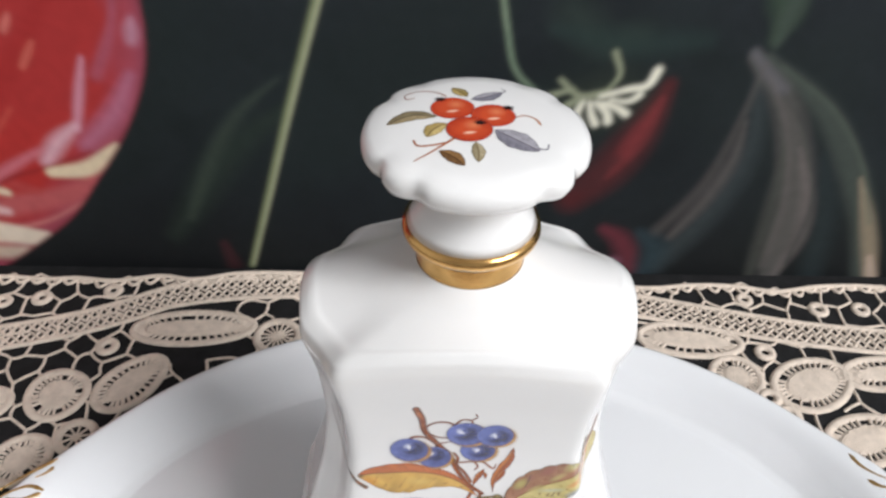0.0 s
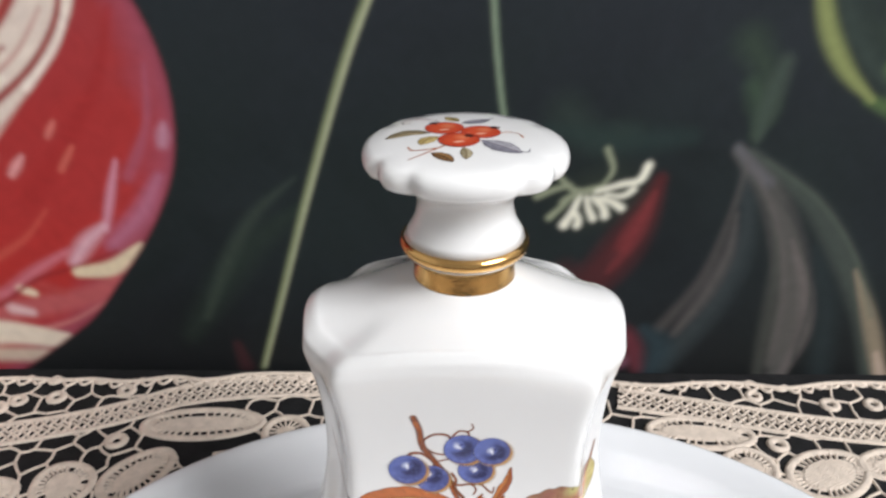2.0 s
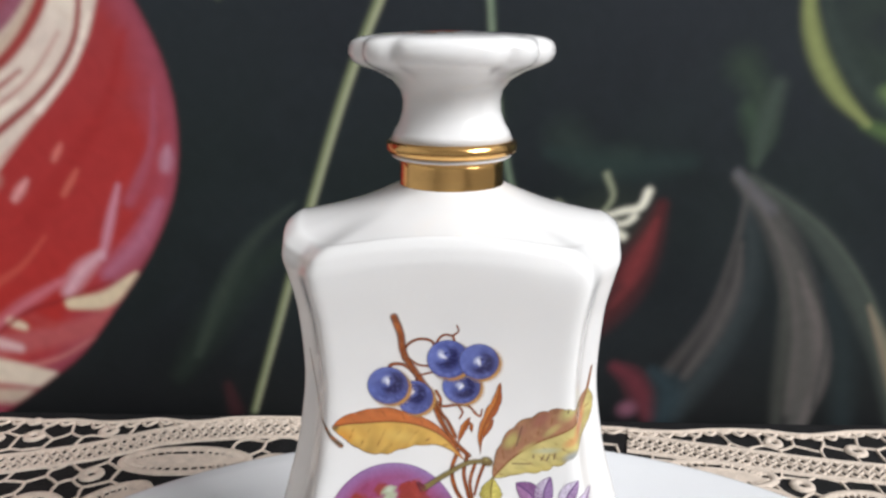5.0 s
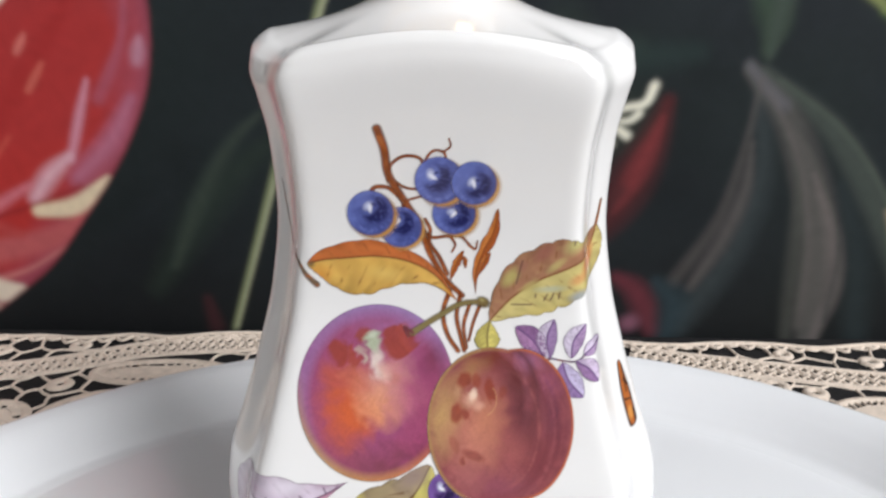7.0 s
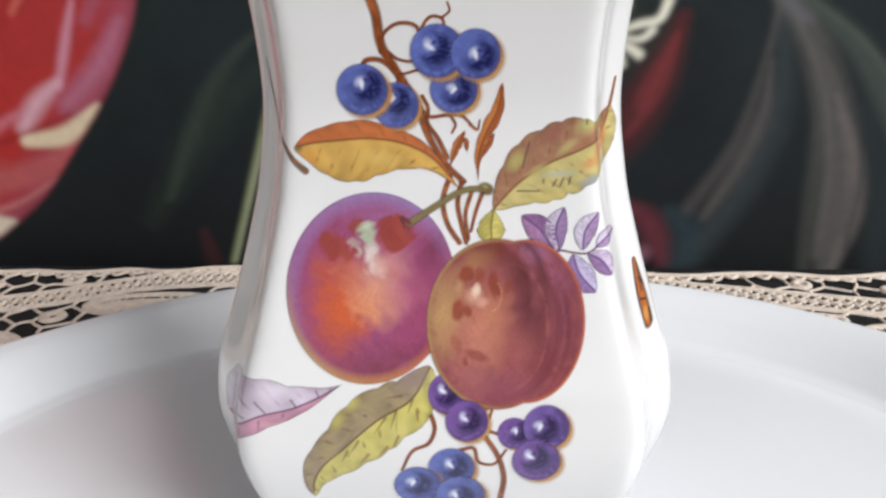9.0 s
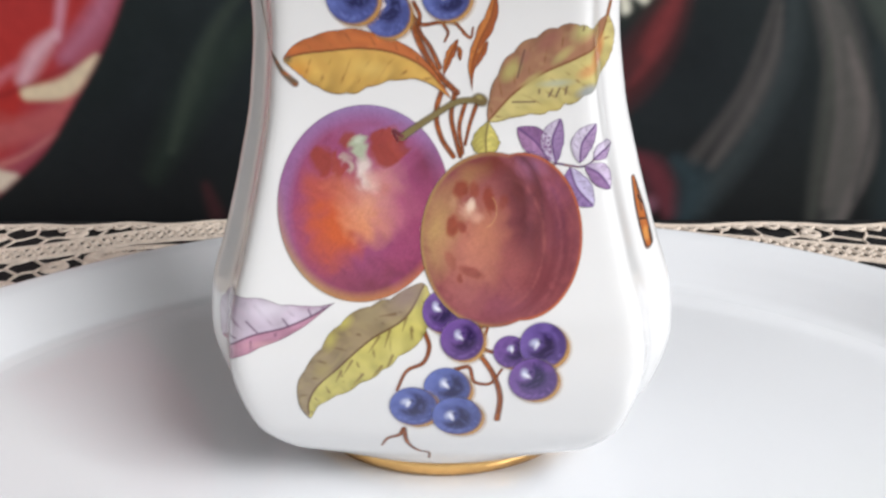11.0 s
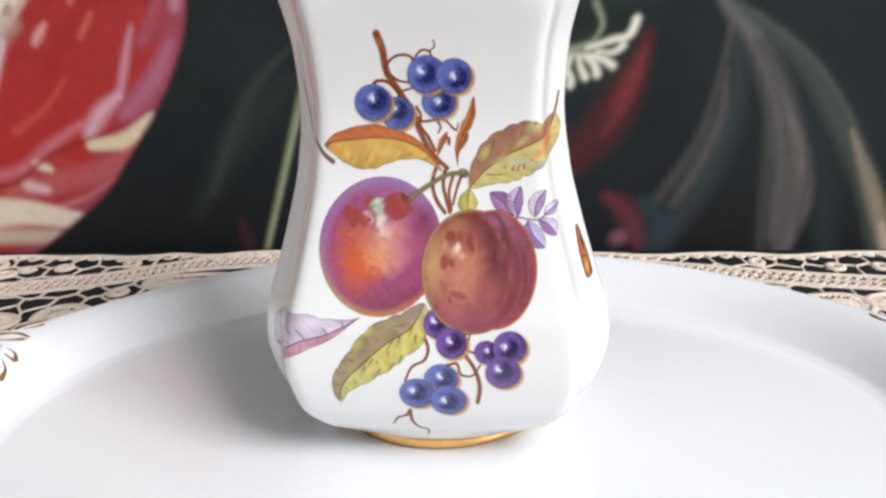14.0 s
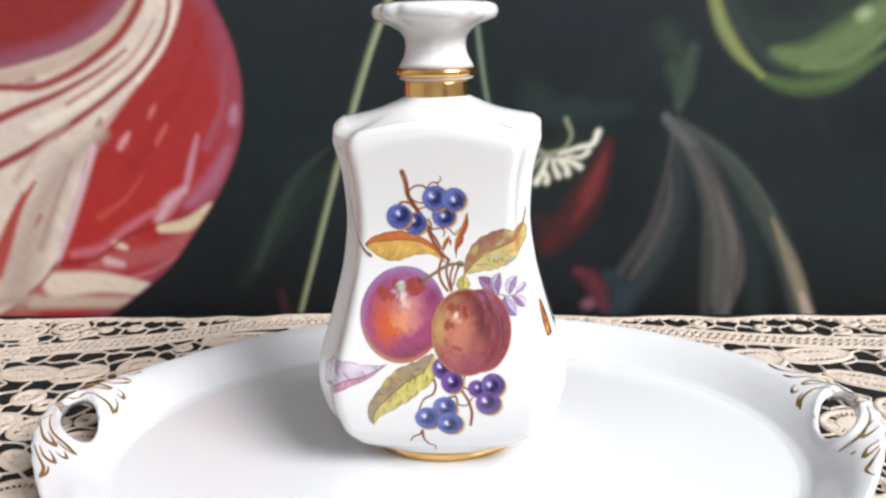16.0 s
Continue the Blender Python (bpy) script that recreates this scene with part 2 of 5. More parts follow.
def section(a, b, round_part, n=320):
    """A closed outline: a wide front and back panel, canted corners, narrower sides; round_part turns it into an ellipse."""
    px, py = 0.79 * a, 0.46 * b
    mx, my = 0.965 * (a + px) / 2, 0.94 * (b + py) / 2
    pts = [(a, -py), (a, py), (mx, my), (px, b), (-px, b), (-mx, my), (-a, py), (-a, -py), (-mx, -my), (-px, -b), (px, -b), (mx, -my)]
    t = np.linspace(0, 2 * math.pi, n, endpoint=False)
    p = np.array(pts + pts[:1])
    ang = np.arctan2(p[:, 1] / b, p[:, 0] / a)
    ang = np.unwrap(ang)
    tt = (t - ang[0]) % (2 * math.pi) + ang[0]
    x, y = np.interp(tt, ang, p[:, 0]), np.interp(tt, ang, p[:, 1])
    k = 2
    for _ in range(2):
        x = sum(np.roll(x, s) for s in range(-k, k + 1)) / (2 * k + 1)
        y = sum(np.roll(y, s) for s in range(-k, k + 1)) / (2 * k + 1)
    ex, ey = a * np.cos(t), b * np.sin(t)
    return x * (1 - round_part) + ex * round_part, y * (1 - round_part) + ey * round_part


def caddy_body(root):
    zs = np.concatenate([np.linspace(0.0042, 0.0136, 12, endpoint=False), np.linspace(0.0136, 0.104, 70, endpoint=False), np.linspace(0.104, 0.1130, 14)])
    rings = []
    for z in zs:
        a, b, c = smooth_curve(BODY_Z, BODY_A, z), smooth_curve(BODY_Z, BODY_B, z), max(0, smooth_curve(BODY_Z, CORNER, z))
        x, y = section(float(a), float(b), float(c))
        w = np.clip((z - 0.076) / 0.037, 0, 1) ** 2
        fx, fy = np.clip(np.abs(x) / (0.82 * float(a)), 0, 1), np.clip(np.abs(y) / (0.56 * float(b)), 0, 1)
        arch = np.maximum(1 - fx ** 2, 1 - fy ** 2)
        k = 11
        arch = sum(np.roll(arch, q) for q in range(-k, k + 1)) / (2 * k + 1)
        rings.append(np.stack([x, y, z + 0.0005 * w - 0.0042 * w * (1 - arch)], 1))
    # rounded edge and shoulder, up to the neck
    x0, y0, z0 = rings[-1][:, 0], rings[-1][:, 1], rings[-1][:, 2]
    t = np.linspace(0, 2 * math.pi, len(x0), endpoint=False)
    cx, cy = 0.0106 * np.cos(t), 0.0106 * np.sin(t)
    for s in np.concatenate([np.linspace(0.02, 0.16, 8), np.linspace(0.19, 1.0, 22)]):
        q = s / 0.16
        edge = 0.0022 * math.sin(math.pi / 2 * min(1, q))
        pull = 0.0009 * (1 - math.cos(math.pi / 2 * min(1, q)))
        m = min(1.0, 1.5 * s) ** 1.3
        zb = z0 * (1 - m) + float(np.mean(z0)) * m
        xb, yb = x0 * (1 - m) + 0.0337 * np.cos(t) * m, y0 * (1 - m) + 0.0225 * np.sin(t) * m
        top = zb + 0.0022
        r = (s - 0.16) / 0.84
        zz = zb + edge if q <= 1 else top + (0.1212 - top) * (0.86 * r + 0.14 * r ** 3)
        rings.append(np.stack([xb + (cx - xb) * s, yb + (cy - yb) * s, zz], 1))
    v, f = loft(rings, False)
    return from_arrays("body", v, f, PORCELAIN, root)


def turned(name, prof, mat, root, n=128, label="", notch=0.0):
    """A turned ring or knob from (radius, height, share of the notches) rows; the notches part four wide lobes from four narrow ones."""
    u = np.linspace(0, 2 * math.pi, n, endpoint=False)
    near = np.abs((np.degrees(u) % 90) - 45)
    cut = np.exp(-((near - 13) / 6.0) ** 2) - 0.35 * np.exp(-((near - 0) / 9.0) ** 2)
    rings = []
    for r, z, k in prof:
        rr = r * (1 - notch * k * cut)
        rings.append(np.stack([rr * np.cos(u), rr * np.sin(u), np.full(n, z)], 1))
    v, f = loft(rings)
    return from_arrays(name, v, f, mat, root, label)


CADDY_AT = (-0.0004, -0.0008, 0.0)


def tea_caddy():
    root = tagged(new("tea_caddy"), "white porcelain tea caddy painted with plums and berries on a tray", "tea caddy")
    body = caddy_body(root)
    u = np.linspace(0, 2 * math.pi, 160, endpoint=False)
    rings = [np.stack([a * np.cos(u), b * np.sin(u), np.full(160, z)], 1) for a, b, z in
             ((0.010, 0.008, 0.0003), (0.0262, 0.0212, 0.0003), (0.0272, 0.0222, 0.0008), (0.0277, 0.0226, 0.0024), (0.0276, 0.0224, 0.0044), (0.010, 0.008, 0.0045))]
    v, f = loft(rings)
    from_arrays("foot_ring", v, f, GOLD, root, "gilded foot ring")
    turned("neck", [(0.0085, 0.117, 0), (0.0110, 0.1175, 0), (0.0105, 0.1213, 0), (0.0104, 0.125, 0), (0.0103, 0.1266, 0), (0.0085, 0.1267, 0)], GOLD, root, label="gilded neck")
    root.location = CADDY_AT
    return root, body


caddy_root, caddy_body_ob = tea_caddy()


def stopper():
    root = tagged(new("stopper"), "white porcelain stopper with scalloped top and gilded rim", "stopper")
    turned("seat", [(0.009, 0.1265, 0), (0.0117, 0.1265, 0), (0.0121, 0.1269, 0), (0.0117, 0.1274, 0), (0.009, 0.1274, 0)], PORCELAIN, root)
    turned("rim", [(0.009, 0.1273, 0), (0.0121, 0.1273, 0), (0.0129, 0.1277, 0), (0.0132, 0.1286, 0), (0.0130, 0.1296, 0), (0.0122, 0.1301, 0), (0.009, 0.1302, 0)], GOLD, root, label="gilded rim")
    prof = [(0.009, 0.1299, 0), (0.0123, 0.1301, 0), (0.0115, 0.1317, 0), (0.0104, 0.1336, 0), (0.0098, 0.1357, 0), (0.0097, 0.1377, 0), (0.0102, 0.1397, 0), (0.0118, 0.1416, 0.1), (0.0149, 0.1433, 0.4),
            (0.0180, 0.1444, 0.9), (0.0195, 0.1453, 1), (0.0201, 0.1467, 1), (0.0200, 0.1479, 1), (0.0195, 0.1489, 0.8), (0.0182, 0.1496, 0.35), (0.0150, 0.1501, 0.08), (0.010, 0.1505, 0), (0.004, 0.1507, 0)]
    turned("knob", prof, PORCELAIN, root, 256, "", 0.05)
    root.location = CADDY_AT
    return root


stopper_root = stopper()


# ---- brushwork ----
from mathutils.bvhtree import BVHTree


def rgb(r, g, b):
    """A colour given as 0 to 255 screen values, in linear light."""
    return np.array([(c / 255 / 12.92) if c <= 10 else ((c / 255 + 0.055) / 1.055) ** 2.4 for c in (r, g, b)])


def fine(pts, n=40):
    """A smooth line of n points through a few."""
    p = np.array(pts, float)
    if len(p) == 2:
        return p[0] + (p[1] - p[0]) * np.linspace(0, 1, n)[:, None]
    d = np.concatenate([[0], np.cumsum(np.hypot(*np.diff(p, axis=0).T))])
    q = np.linspace(0, d[-1], n)
    out = []
    for c in range(2):
        m = np.gradient(p[:, c], d)
        k = np.clip(np.searchsorted(d, q) - 1, 0, len(d) - 2)
        h = d[k + 1] - d[k]
        t = (q - d[k]) / h
        out.append((1 + 2 * t) * (1 - t) ** 2 * p[k, c] + t * (1 - t) ** 2 * h * m[k] + t * t * (3 - 2 * t) * p[k + 1, c] + t * t * (t - 1) * h * m[k + 1])
    return np.stack(out, 1)


def along(X, Y, pts, n=40):
    """For every place: its signed distance from a line (left of it positive) and how far along the line it lies, 0 to 1."""
    p = fine(pts, n)
    best, where, side = np.full(X.shape, 1e9), np.zeros(X.shape), np.ones(X.shape)
    for i in range(n - 1):
        a, d = p[i], p[i + 1] - p[i]
        l2 = d @ d + 1e-18
        t = np.clip(((X - a[0]) * d[0] + (Y - a[1]) * d[1]) / l2, 0, 1)
        ex, ey = X - a[0] - t * d[0], Y - a[1] - t * d[1]
        r = ex * ex + ey * ey
        m = r < best
        best = np.where(m, r, best)
        where = np.where(m, (i + t) / (n - 1), where)
        side = np.where(m, np.where(d[0] * ey - d[1] * ex >= 0, 1.0, -1.0), side)
    return np.sqrt(best) * side, where


def grain(X, Y, size, seed=0):
    """Smooth random values about 0, blotches of that size, from a few waves."""
    r = np.random.RandomState(seed)
    out = np.zeros(X.shape)
    w = 0.35 * size
    X, Y = X + w * np.sin(2.1 * Y / size + seed) + w * np.sin(0.77 * (X + Y) / size), Y + w * np.sin(1.7 * X / size + 2 + seed) + w * np.sin(0.9 * (Y - X) / size)
    for _ in range(14):
        a, k, p = r.uniform(0, 6.28), r.uniform(0.35, 1.5) * 6.28 / size, r.uniform(0, 6.28)
        out += np.sin(k * (X * np.cos(a) + Y * np.sin(a)) + p + 1.3 * np.sin(k * 0.6 * (X * np.sin(a) - Y * np.cos(a)) + p))
    return out / 5.5


def cover(alpha):
    return np.clip(alpha, 0, 1)


class Canvas:
    """Linear colour with coverage over a grid of places; brushes lay one coat over the other."""

    def __init__(self, X, Y, ground=None):
        self.X, self.Y = X, Y
        self.c = np.zeros(X.shape + (3,)) if ground is None else np.tile(ground, X.shape + (1,)).astype(float)
        self.a = np.zeros(X.shape) if ground is None else np.ones(X.shape)

    def lay(self, alpha, colour):
        alpha = cover(alpha)
        colour = np.broadcast_to(colour, self.c.shape)
        total = alpha + self.a * (1 - alpha)
        w = np.where(total > 1e-6, alpha / np.maximum(total, 1e-6), 0)[..., None]
        self.c = self.c * (1 - w) + colour * w
        self.a = total

    def tint(self, alpha, colour):
        """Changes the colour where there is paint already."""
        w = cover(alpha)[..., None]
        self.c = self.c * (1 - w) + np.broadcast_to(colour, self.c.shape) * w

    def stroke(self, pts, w0, w1, colour, soft=0.3, strength=1.0, belly=0.0, n=40):
        d, t = along(self.X, self.Y, pts, n)
        w = w0 + (w1 - w0) * t + belly * np.sin(math.pi * t)
        inside = (w - np.abs(d)) / (soft * np.maximum(w, 1e-5) + 2e-5)
        self.lay(strength * cover(inside), colour)

    def blob(self, c, rx, ry, turn, colour, soft=0.3, strength=1.0, only=False):
        ca, sa = math.cos(math.radians(turn)), math.sin(math.radians(turn))
        dx, dy = self.X - c[0], self.Y - c[1]
        r = np.hypot((dx * ca + dy * sa) / rx, (dy * ca - dx * sa) / ry)
        a = strength * cover((1 - r) / soft)
        self.tint(a, colour) if only else self.lay(a, colour)
        return r

    def leaf(self, pts, wl, wr, cl, cr, vein, edge=None, teeth=0.0, peak=0.45, soft=0.00012, seed=1, veins=7):
        """A leaf along its midrib, with the half widths and colours left and right of it."""
        d, t = along(self.X, self.Y, pts)
        shape = np.sin(math.pi * np.clip(t, 0, 1) ** (math.log(0.5) / math.log(peak))) ** 0.75
        saw = 1 + teeth * (1.6 * np.abs(np.sin(t * 2.4 * veins + seed)) - 0.8 + 0.5 * np.sin(t * 19 + 2 * seed))
        w = np.where(d > 0, wl, wr) * shape * saw
        ad = np.abs(d)
        ends = (t > 0.002) & (t < 0.998)
        inside = cover((w - ad) / soft) * ends
        g = grain(self.X, self.Y, max(wl, wr) * 0.9, seed)[..., None]
        col = np.where((d > 0)[..., None], cl, cr) * (1 + 0.16 * g)
        col = col * (1 - 0.25 * cover(ad / np.maximum(w, 1e-6))[..., None] ** 3)
        self.lay(inside, col)
        # side veins, then midrib and outline
        ph = (t * veins - 0.55 * veins * ad / (np.hypot(*(np.array(pts[-1]) - np.array(pts[0]))) + 1e-9)) % 1.0
        line = cover((0.10 - np.abs(ph - 0.5)) / 0.08) * cover((ad / np.maximum(w, 1e-6) - 0.15) * 5) * cover((0.82 - ad / np.maximum(w, 1e-6)) * 6)
        dash = cover(0.55 + 1.6 * grain(self.X, self.Y, max(wl, wr) * 0.6, seed + 40))
        self.tint(0.75 * line * dash * inside, vein)
        # brush streaks that run out from the midrib, and darker dabs near the edge between the veins
        streak = np.sin((ph + 0.25 * g[..., 0]) * 6.283) * cover(ad / np.maximum(w, 1e-6) * 2 - 0.2)
        self.tint(0.28 * cover(streak) * inside, np.minimum(1, np.where((d > 0)[..., None], cl, cr) * 1.22))
        self.tint(0.45 * cover(-streak - 0.25) * cover(ad / np.maximum(w, 1e-6) * 2.2 - 0.9) * inside, np.where((d > 0)[..., None], cl, cr) * 0.5 + vein * 0.15)
        wash = grain(self.X, self.Y, max(wl, wr) * 0.45, seed + 60)
        self.tint(0.16 * cover(wash) * inside, np.minimum(1, (cl + cr) * 0.62))
        self.tint(0.14 * cover(-wash) * inside, (cl + cr) * 0.30)
        self.tint(0.9 * inside * cover((0.00022 - ad) / 0.00012) * (t < 0.97), vein)
        if edge is not None:
            self.tint(0.7 * inside * cover((0.00030 - (w - ad)) / 0.0002) * cover(0.6 + 1.2 * grain(self.X, self.Y, 0.004, seed + 80)), edge)


def decal(name, parent, solid, down, x0, x1, y0, y1, paint, step, layer=1):
    """A coat of paint that lies on the glaze: a fine sheet laid on the solid, from the front or (down) from above."""
    nx, ny = int((x1 - x0) / step) + 2, int((y1 - y0) / step) + 2
    xs, ys = np.linspace(x0, x1, nx), np.linspace(y0, y1, ny)
    X, Y = np.meshgrid(xs, ys)
    cv = Canvas(X, Y)
    paint(cv)
    live = cv.a > 0.012
    cell = live[:-1, :-1] | live[1:, :-1] | live[:-1, 1:] | live[1:, 1:]
    need = np.zeros_like(live)
    need[:-1, :-1] |= cell
    need[1:, :-1] |= cell
    need[:-1, 1:] |= cell
    need[1:, 1:] |= cell
    index, verts, cols = -np.ones(live.shape, int), [], []
    lift = 0.00004 + 0.000022 * layer
    for j, i in zip(*np.nonzero(need)):
        if down:
            p, nor, _, _ = solid.ray_cast(Vector((X[j, i], Y[j, i] - 0.0012, 1.0)), Vector((0, 0, -1)))
        else:
            p, nor, _, _ = solid.ray_cast(Vector((X[j, i], -1.0, Y[j, i])), Vector((0, 1, 0)))
        if p is None:
            continue
        index[j, i] = len(verts)
        verts.append(p + nor * lift)
        cols.append((*cv.c[j, i], cv.a[j, i]))
    faces = []
    for j, i in zip(*np.nonzero(cell)):
        q = (index[j, i], index[j, i + 1], index[j + 1, i + 1], index[j + 1, i])
        if min(q) >= 0:
            faces.append(q)
    ob = from_arrays(name, verts, faces, PAINT, parent)
    a = ob.data.color_attributes.new("paint", "FLOAT_COLOR", "POINT")
    a.data.foreach_set("color", np.clip(np.array(cols), 0, 1).astype(np.float32).ravel())
    return ob


PAINT = painted("enamel_paint", 0.16, 0.5, True)


def solid_of(ob):
    me = ob.data
    return BVHTree.FromPolygons([v.co.copy() for v in me.vertices], [tuple(p.vertices) for p in me.polygons])


# ---- fruit painting on the caddy ----
BROWN, RUST, OLIVE = rgb(134, 70, 32), rgb(176, 100, 50), rgb(120, 104, 62)
CADDY_SOLID = solid_of(caddy_body_ob)


def on_front(name, pts, pad, paint, step=0.00016, layer=1):
    p = np.array(pts)
    return decal(name, caddy_body_ob, CADDY_SOLID, False, p[:, 0].min() - pad, p[:, 0].max() + pad, p[:, 1].min() - pad, p[:, 1].max() + pad, paint, step, layer)


def twig(pts, w0, w1, colour=BROWN, layer=1, name="painted_twig"):
    def paint(cv):
        cv.stroke(pts, w0, w1, colour, 0.5, 0.95)
        g = grain(cv.X, cv.Y, 0.002, 5)
        cv.tint(cover(g * 0.8), RUST)
        d, t = along(cv.X, cv.Y, pts)
        cv.tint(cover((d - 0.3 * w0) / (0.5 * w0)) * 0.6, rgb(88, 42, 22))
    on_front(name, fine(pts), max(w0, w1) + 0.0003, paint, 0.00014, layer)


def berry(c, r, light, deep, layer=3, seed=1, halo=True):
    def paint(cv):
        rnd = random.Random(seed)
        ox, oy, tw = rnd.uniform(-0.24, 0.16), rnd.uniform(-0.12, 0.22), rnd.uniform(-60, 60)
        if halo:
            cv.blob((c[0] + 0.16 * r, c[1] - 0.12 * r), r * 1.06, r * 1.06, 0, rgb(200, 150, 84), 0.22, 0.9)
        q = cv.blob(c, r, r, 0, deep * 0.6 + light * 0.4, 0.10)
        inside = (q < 1) * 1.0
        g, h = grain(cv.X, cv.Y, r * 0.9, seed), grain(cv.X, cv.Y, r * 0.35, seed + 9)
        rt, up = (cv.X - c[0]) / r, (cv.Y - c[1]) / r
        # light from the upper side, a dark crescent past the middle, a pale reflection below
        cv.tint(inside * 0.85 * cover(0.25 - 0.7 * rt + 0.55 * up + 0.45 * g), light)
        moon = np.hypot(rt - 0.14 - ox, up - oy)
        hollow = np.hypot(rt + 0.20 - ox, up - 0.20 - oy)
        cv.tint(inside * 0.95 * cover((0.66 - moon) * 5 + 0.4 * h) * cover((hollow - 0.34) * 5), deep * 0.75)
        cv.tint(inside * 0.7 * cover(1 - np.abs(q - 0.76) / 0.15) * cover(-0.15 - 0.85 * up - 0.35 * rt + 0.4 * h), np.minimum(1, light * 1.25 + 0.02))
        cv.tint(inside * 0.55 * cover(1 - np.abs(q - 0.90) / 0.09) * cover(-0.2 - rt + 0.5 * up), light * 1.15)
        cv.blob((c[0] - (0.12 - ox) * r, c[1] + (0.16 + oy) * r), 0.30 * r, 0.22 * r, 40 + tw, rgb(206, 212, 236), 0.8, 0.85, True)
        cv.blob((c[0] - (0.04 - ox) * r, c[1] + (0.06 + oy) * r), 0.11 * r, 0.26 * r, tw, rgb(238, 240, 248), 0.7, 0.9, True)
        cv.blob((c[0] + (0.10 + ox) * r, c[1] + (0.22 + oy) * r), 0.14 * r, 0.09 * r, -30 + tw, deep, 0.6, 0.8, True)
        cv.tint(inside * 0.22 * cover(h), light * 1.2)
        cv.tint(cover((q - 0.88) / 0.12) * inside * cover(0.4 + 0.7 * rt) * 0.55, deep * 0.6)
    on_front("painted_berry", [c], r * 1.25, paint, 0.00013, layer)


BLUE_L, BLUE_D = rgb(98, 112, 182), rgb(30, 32, 90)
VIO_L, VIO_D = rgb(118, 84, 156), rgb(40, 24, 78)
MM = 0.001

for pts, w0, w1 in (
        ([(-0.01003, 0.09994), (-0.00896, 0.09670), (-0.00843, 0.09255), (-0.00612, 0.08835), (-0.00343, 0.08395), (-0.00160, 0.07887), (0.00134, 0.07399), (0.00398, 0.07146)], 0.75, 0.45),
        ([(-0.00848, 0.09129), (-0.00802, 0.09381), (-0.00586, 0.09541), (-0.00307, 0.09501), (-0.00228, 0.09266)], 0.28, 0.28),
        ([(-0.00228, 0.09266), (-0.00221, 0.09482), (-0.00076, 0.09642), (0.00080, 0.09604), (0.00110, 0.09442)], 0.26, 0.22),
        ([(0.00080, 0.09622), (0.00188, 0.09728), (0.00156, 0.09835)], 0.2, 0.15),
        ([(-0.00742, 0.09127), (-0.00570, 0.09016), (-0.00360, 0.08996), (-0.00235, 0.09049)], 0.26, 0.2),
        ([(-0.01141, 0.08877), (-0.01101, 0.08986), (-0.00888, 0.09020), (-0.00681, 0.08872), (-0.00512, 0.08652)], 0.4, 0.3),
        ([(-0.00620, 0.08617), (-0.00579, 0.08762), (-0.00400, 0.08833), (-0.00276, 0.08868)], 0.25, 0.2),
        ([(-0.00275, 0.08286), (-0.00136, 0.08158), (0.00113, 0.08174), (0.00361, 0.08171), (0.00501, 0.08044)], 0.32, 0.22),
        ([(-0.00235, 0.08467), (-0.00151, 0.08285), (-0.00173, 0.08104), (-0.00001, 0.07814), (0.00136, 0.07525)], 0.3, 0.4),
        ([(0.00201, 0.08155), (0.00270, 0.08028), (0.00214, 0.07902)], 0.25, 0.18),
        ([(0.00500, 0.08026), (0.00606, 0.07953), (0.00643, 0.08097)], 0.25, 0.15),
        ([(0.00185, 0.07237), (0.00071, 0.06842), (0.00156, 0.06453), (0.00333, 0.06191)], 0.42, 0.4),
        ([(0.00362, 0.07128), (0.00304, 0.06805), (0.00371, 0.06452), (0.00440, 0.06190)], 0.40, 0.35),
        ([(0.00521, 0.06983), (0.00427, 0.06628), (0.00477, 0.06242)], 0.35, 0.3),
        ([(0.00699, 0.06982), (0.00588, 0.06662), (0.00514, 0.06364)], 0.35, 0.25),
        ([(-0.00053, 0.04703), (0.00017, 0.04316), (0.00141, 0.03982)], 0.35, 0.3),
        ([(-0.00166, 0.03636), (-0.00063, 0.03277), (-0.00157, 0.03038), (-0.00411, 0.02904), (-0.00604, 0.02524)], 0.40, 0.25),
        ([(0.00741, 0.03189), (0.00951, 0.02851), (0.01071, 0.02407), (0.01027, 0.01928)], 0.42, 0.5),
        ([(0.00361, 0.02926), (0.00559, 0.02965), (0.00662, 0.02692), (0.00877, 0.02653), (0.01095, 0.02929)], 0.36, 0.22),
        ([(0.00674, 0.03585), (0.00853, 0.03656), (0.00815, 0.03442)], 0.35, 0.2),
        ([(0.00813, 0.03262), (0.01027, 0.03208), (0.01259, 0.03299)], 0.3, 0.25),
        ([(-0.00530, 0.01692), (-0.00611, 0.01545), (-0.00821, 0.01436), (-0.00952, 0.01199)], 0.45, 0.2),
        ([(-0.00532, 0.01645), (-0.00481, 0.01270), (-0.00312, 0.01028), (-0.00166, 0.00968), (-0.00165, 0.00712)], 0.45, 0.22),
        ([(-0.00036, 0.04567), (-0.00251, 0.04466), (-0.00431, 0.04433)], 0.3, 0.2),
):
    twig(pts, 1.3 * w0 * MM, 1.3 * w1 * MM)


def flame_leaf(pts, w, layer=2):
    def paint(cv):
        cv.leaf(pts, w, w, rgb(192, 118, 58), rgb(160, 84, 40), BROWN, BROWN, 0.10, 0.6)
    on_front("painted_leaf", pts, w + 0.0006, paint, 0.00015, layer)


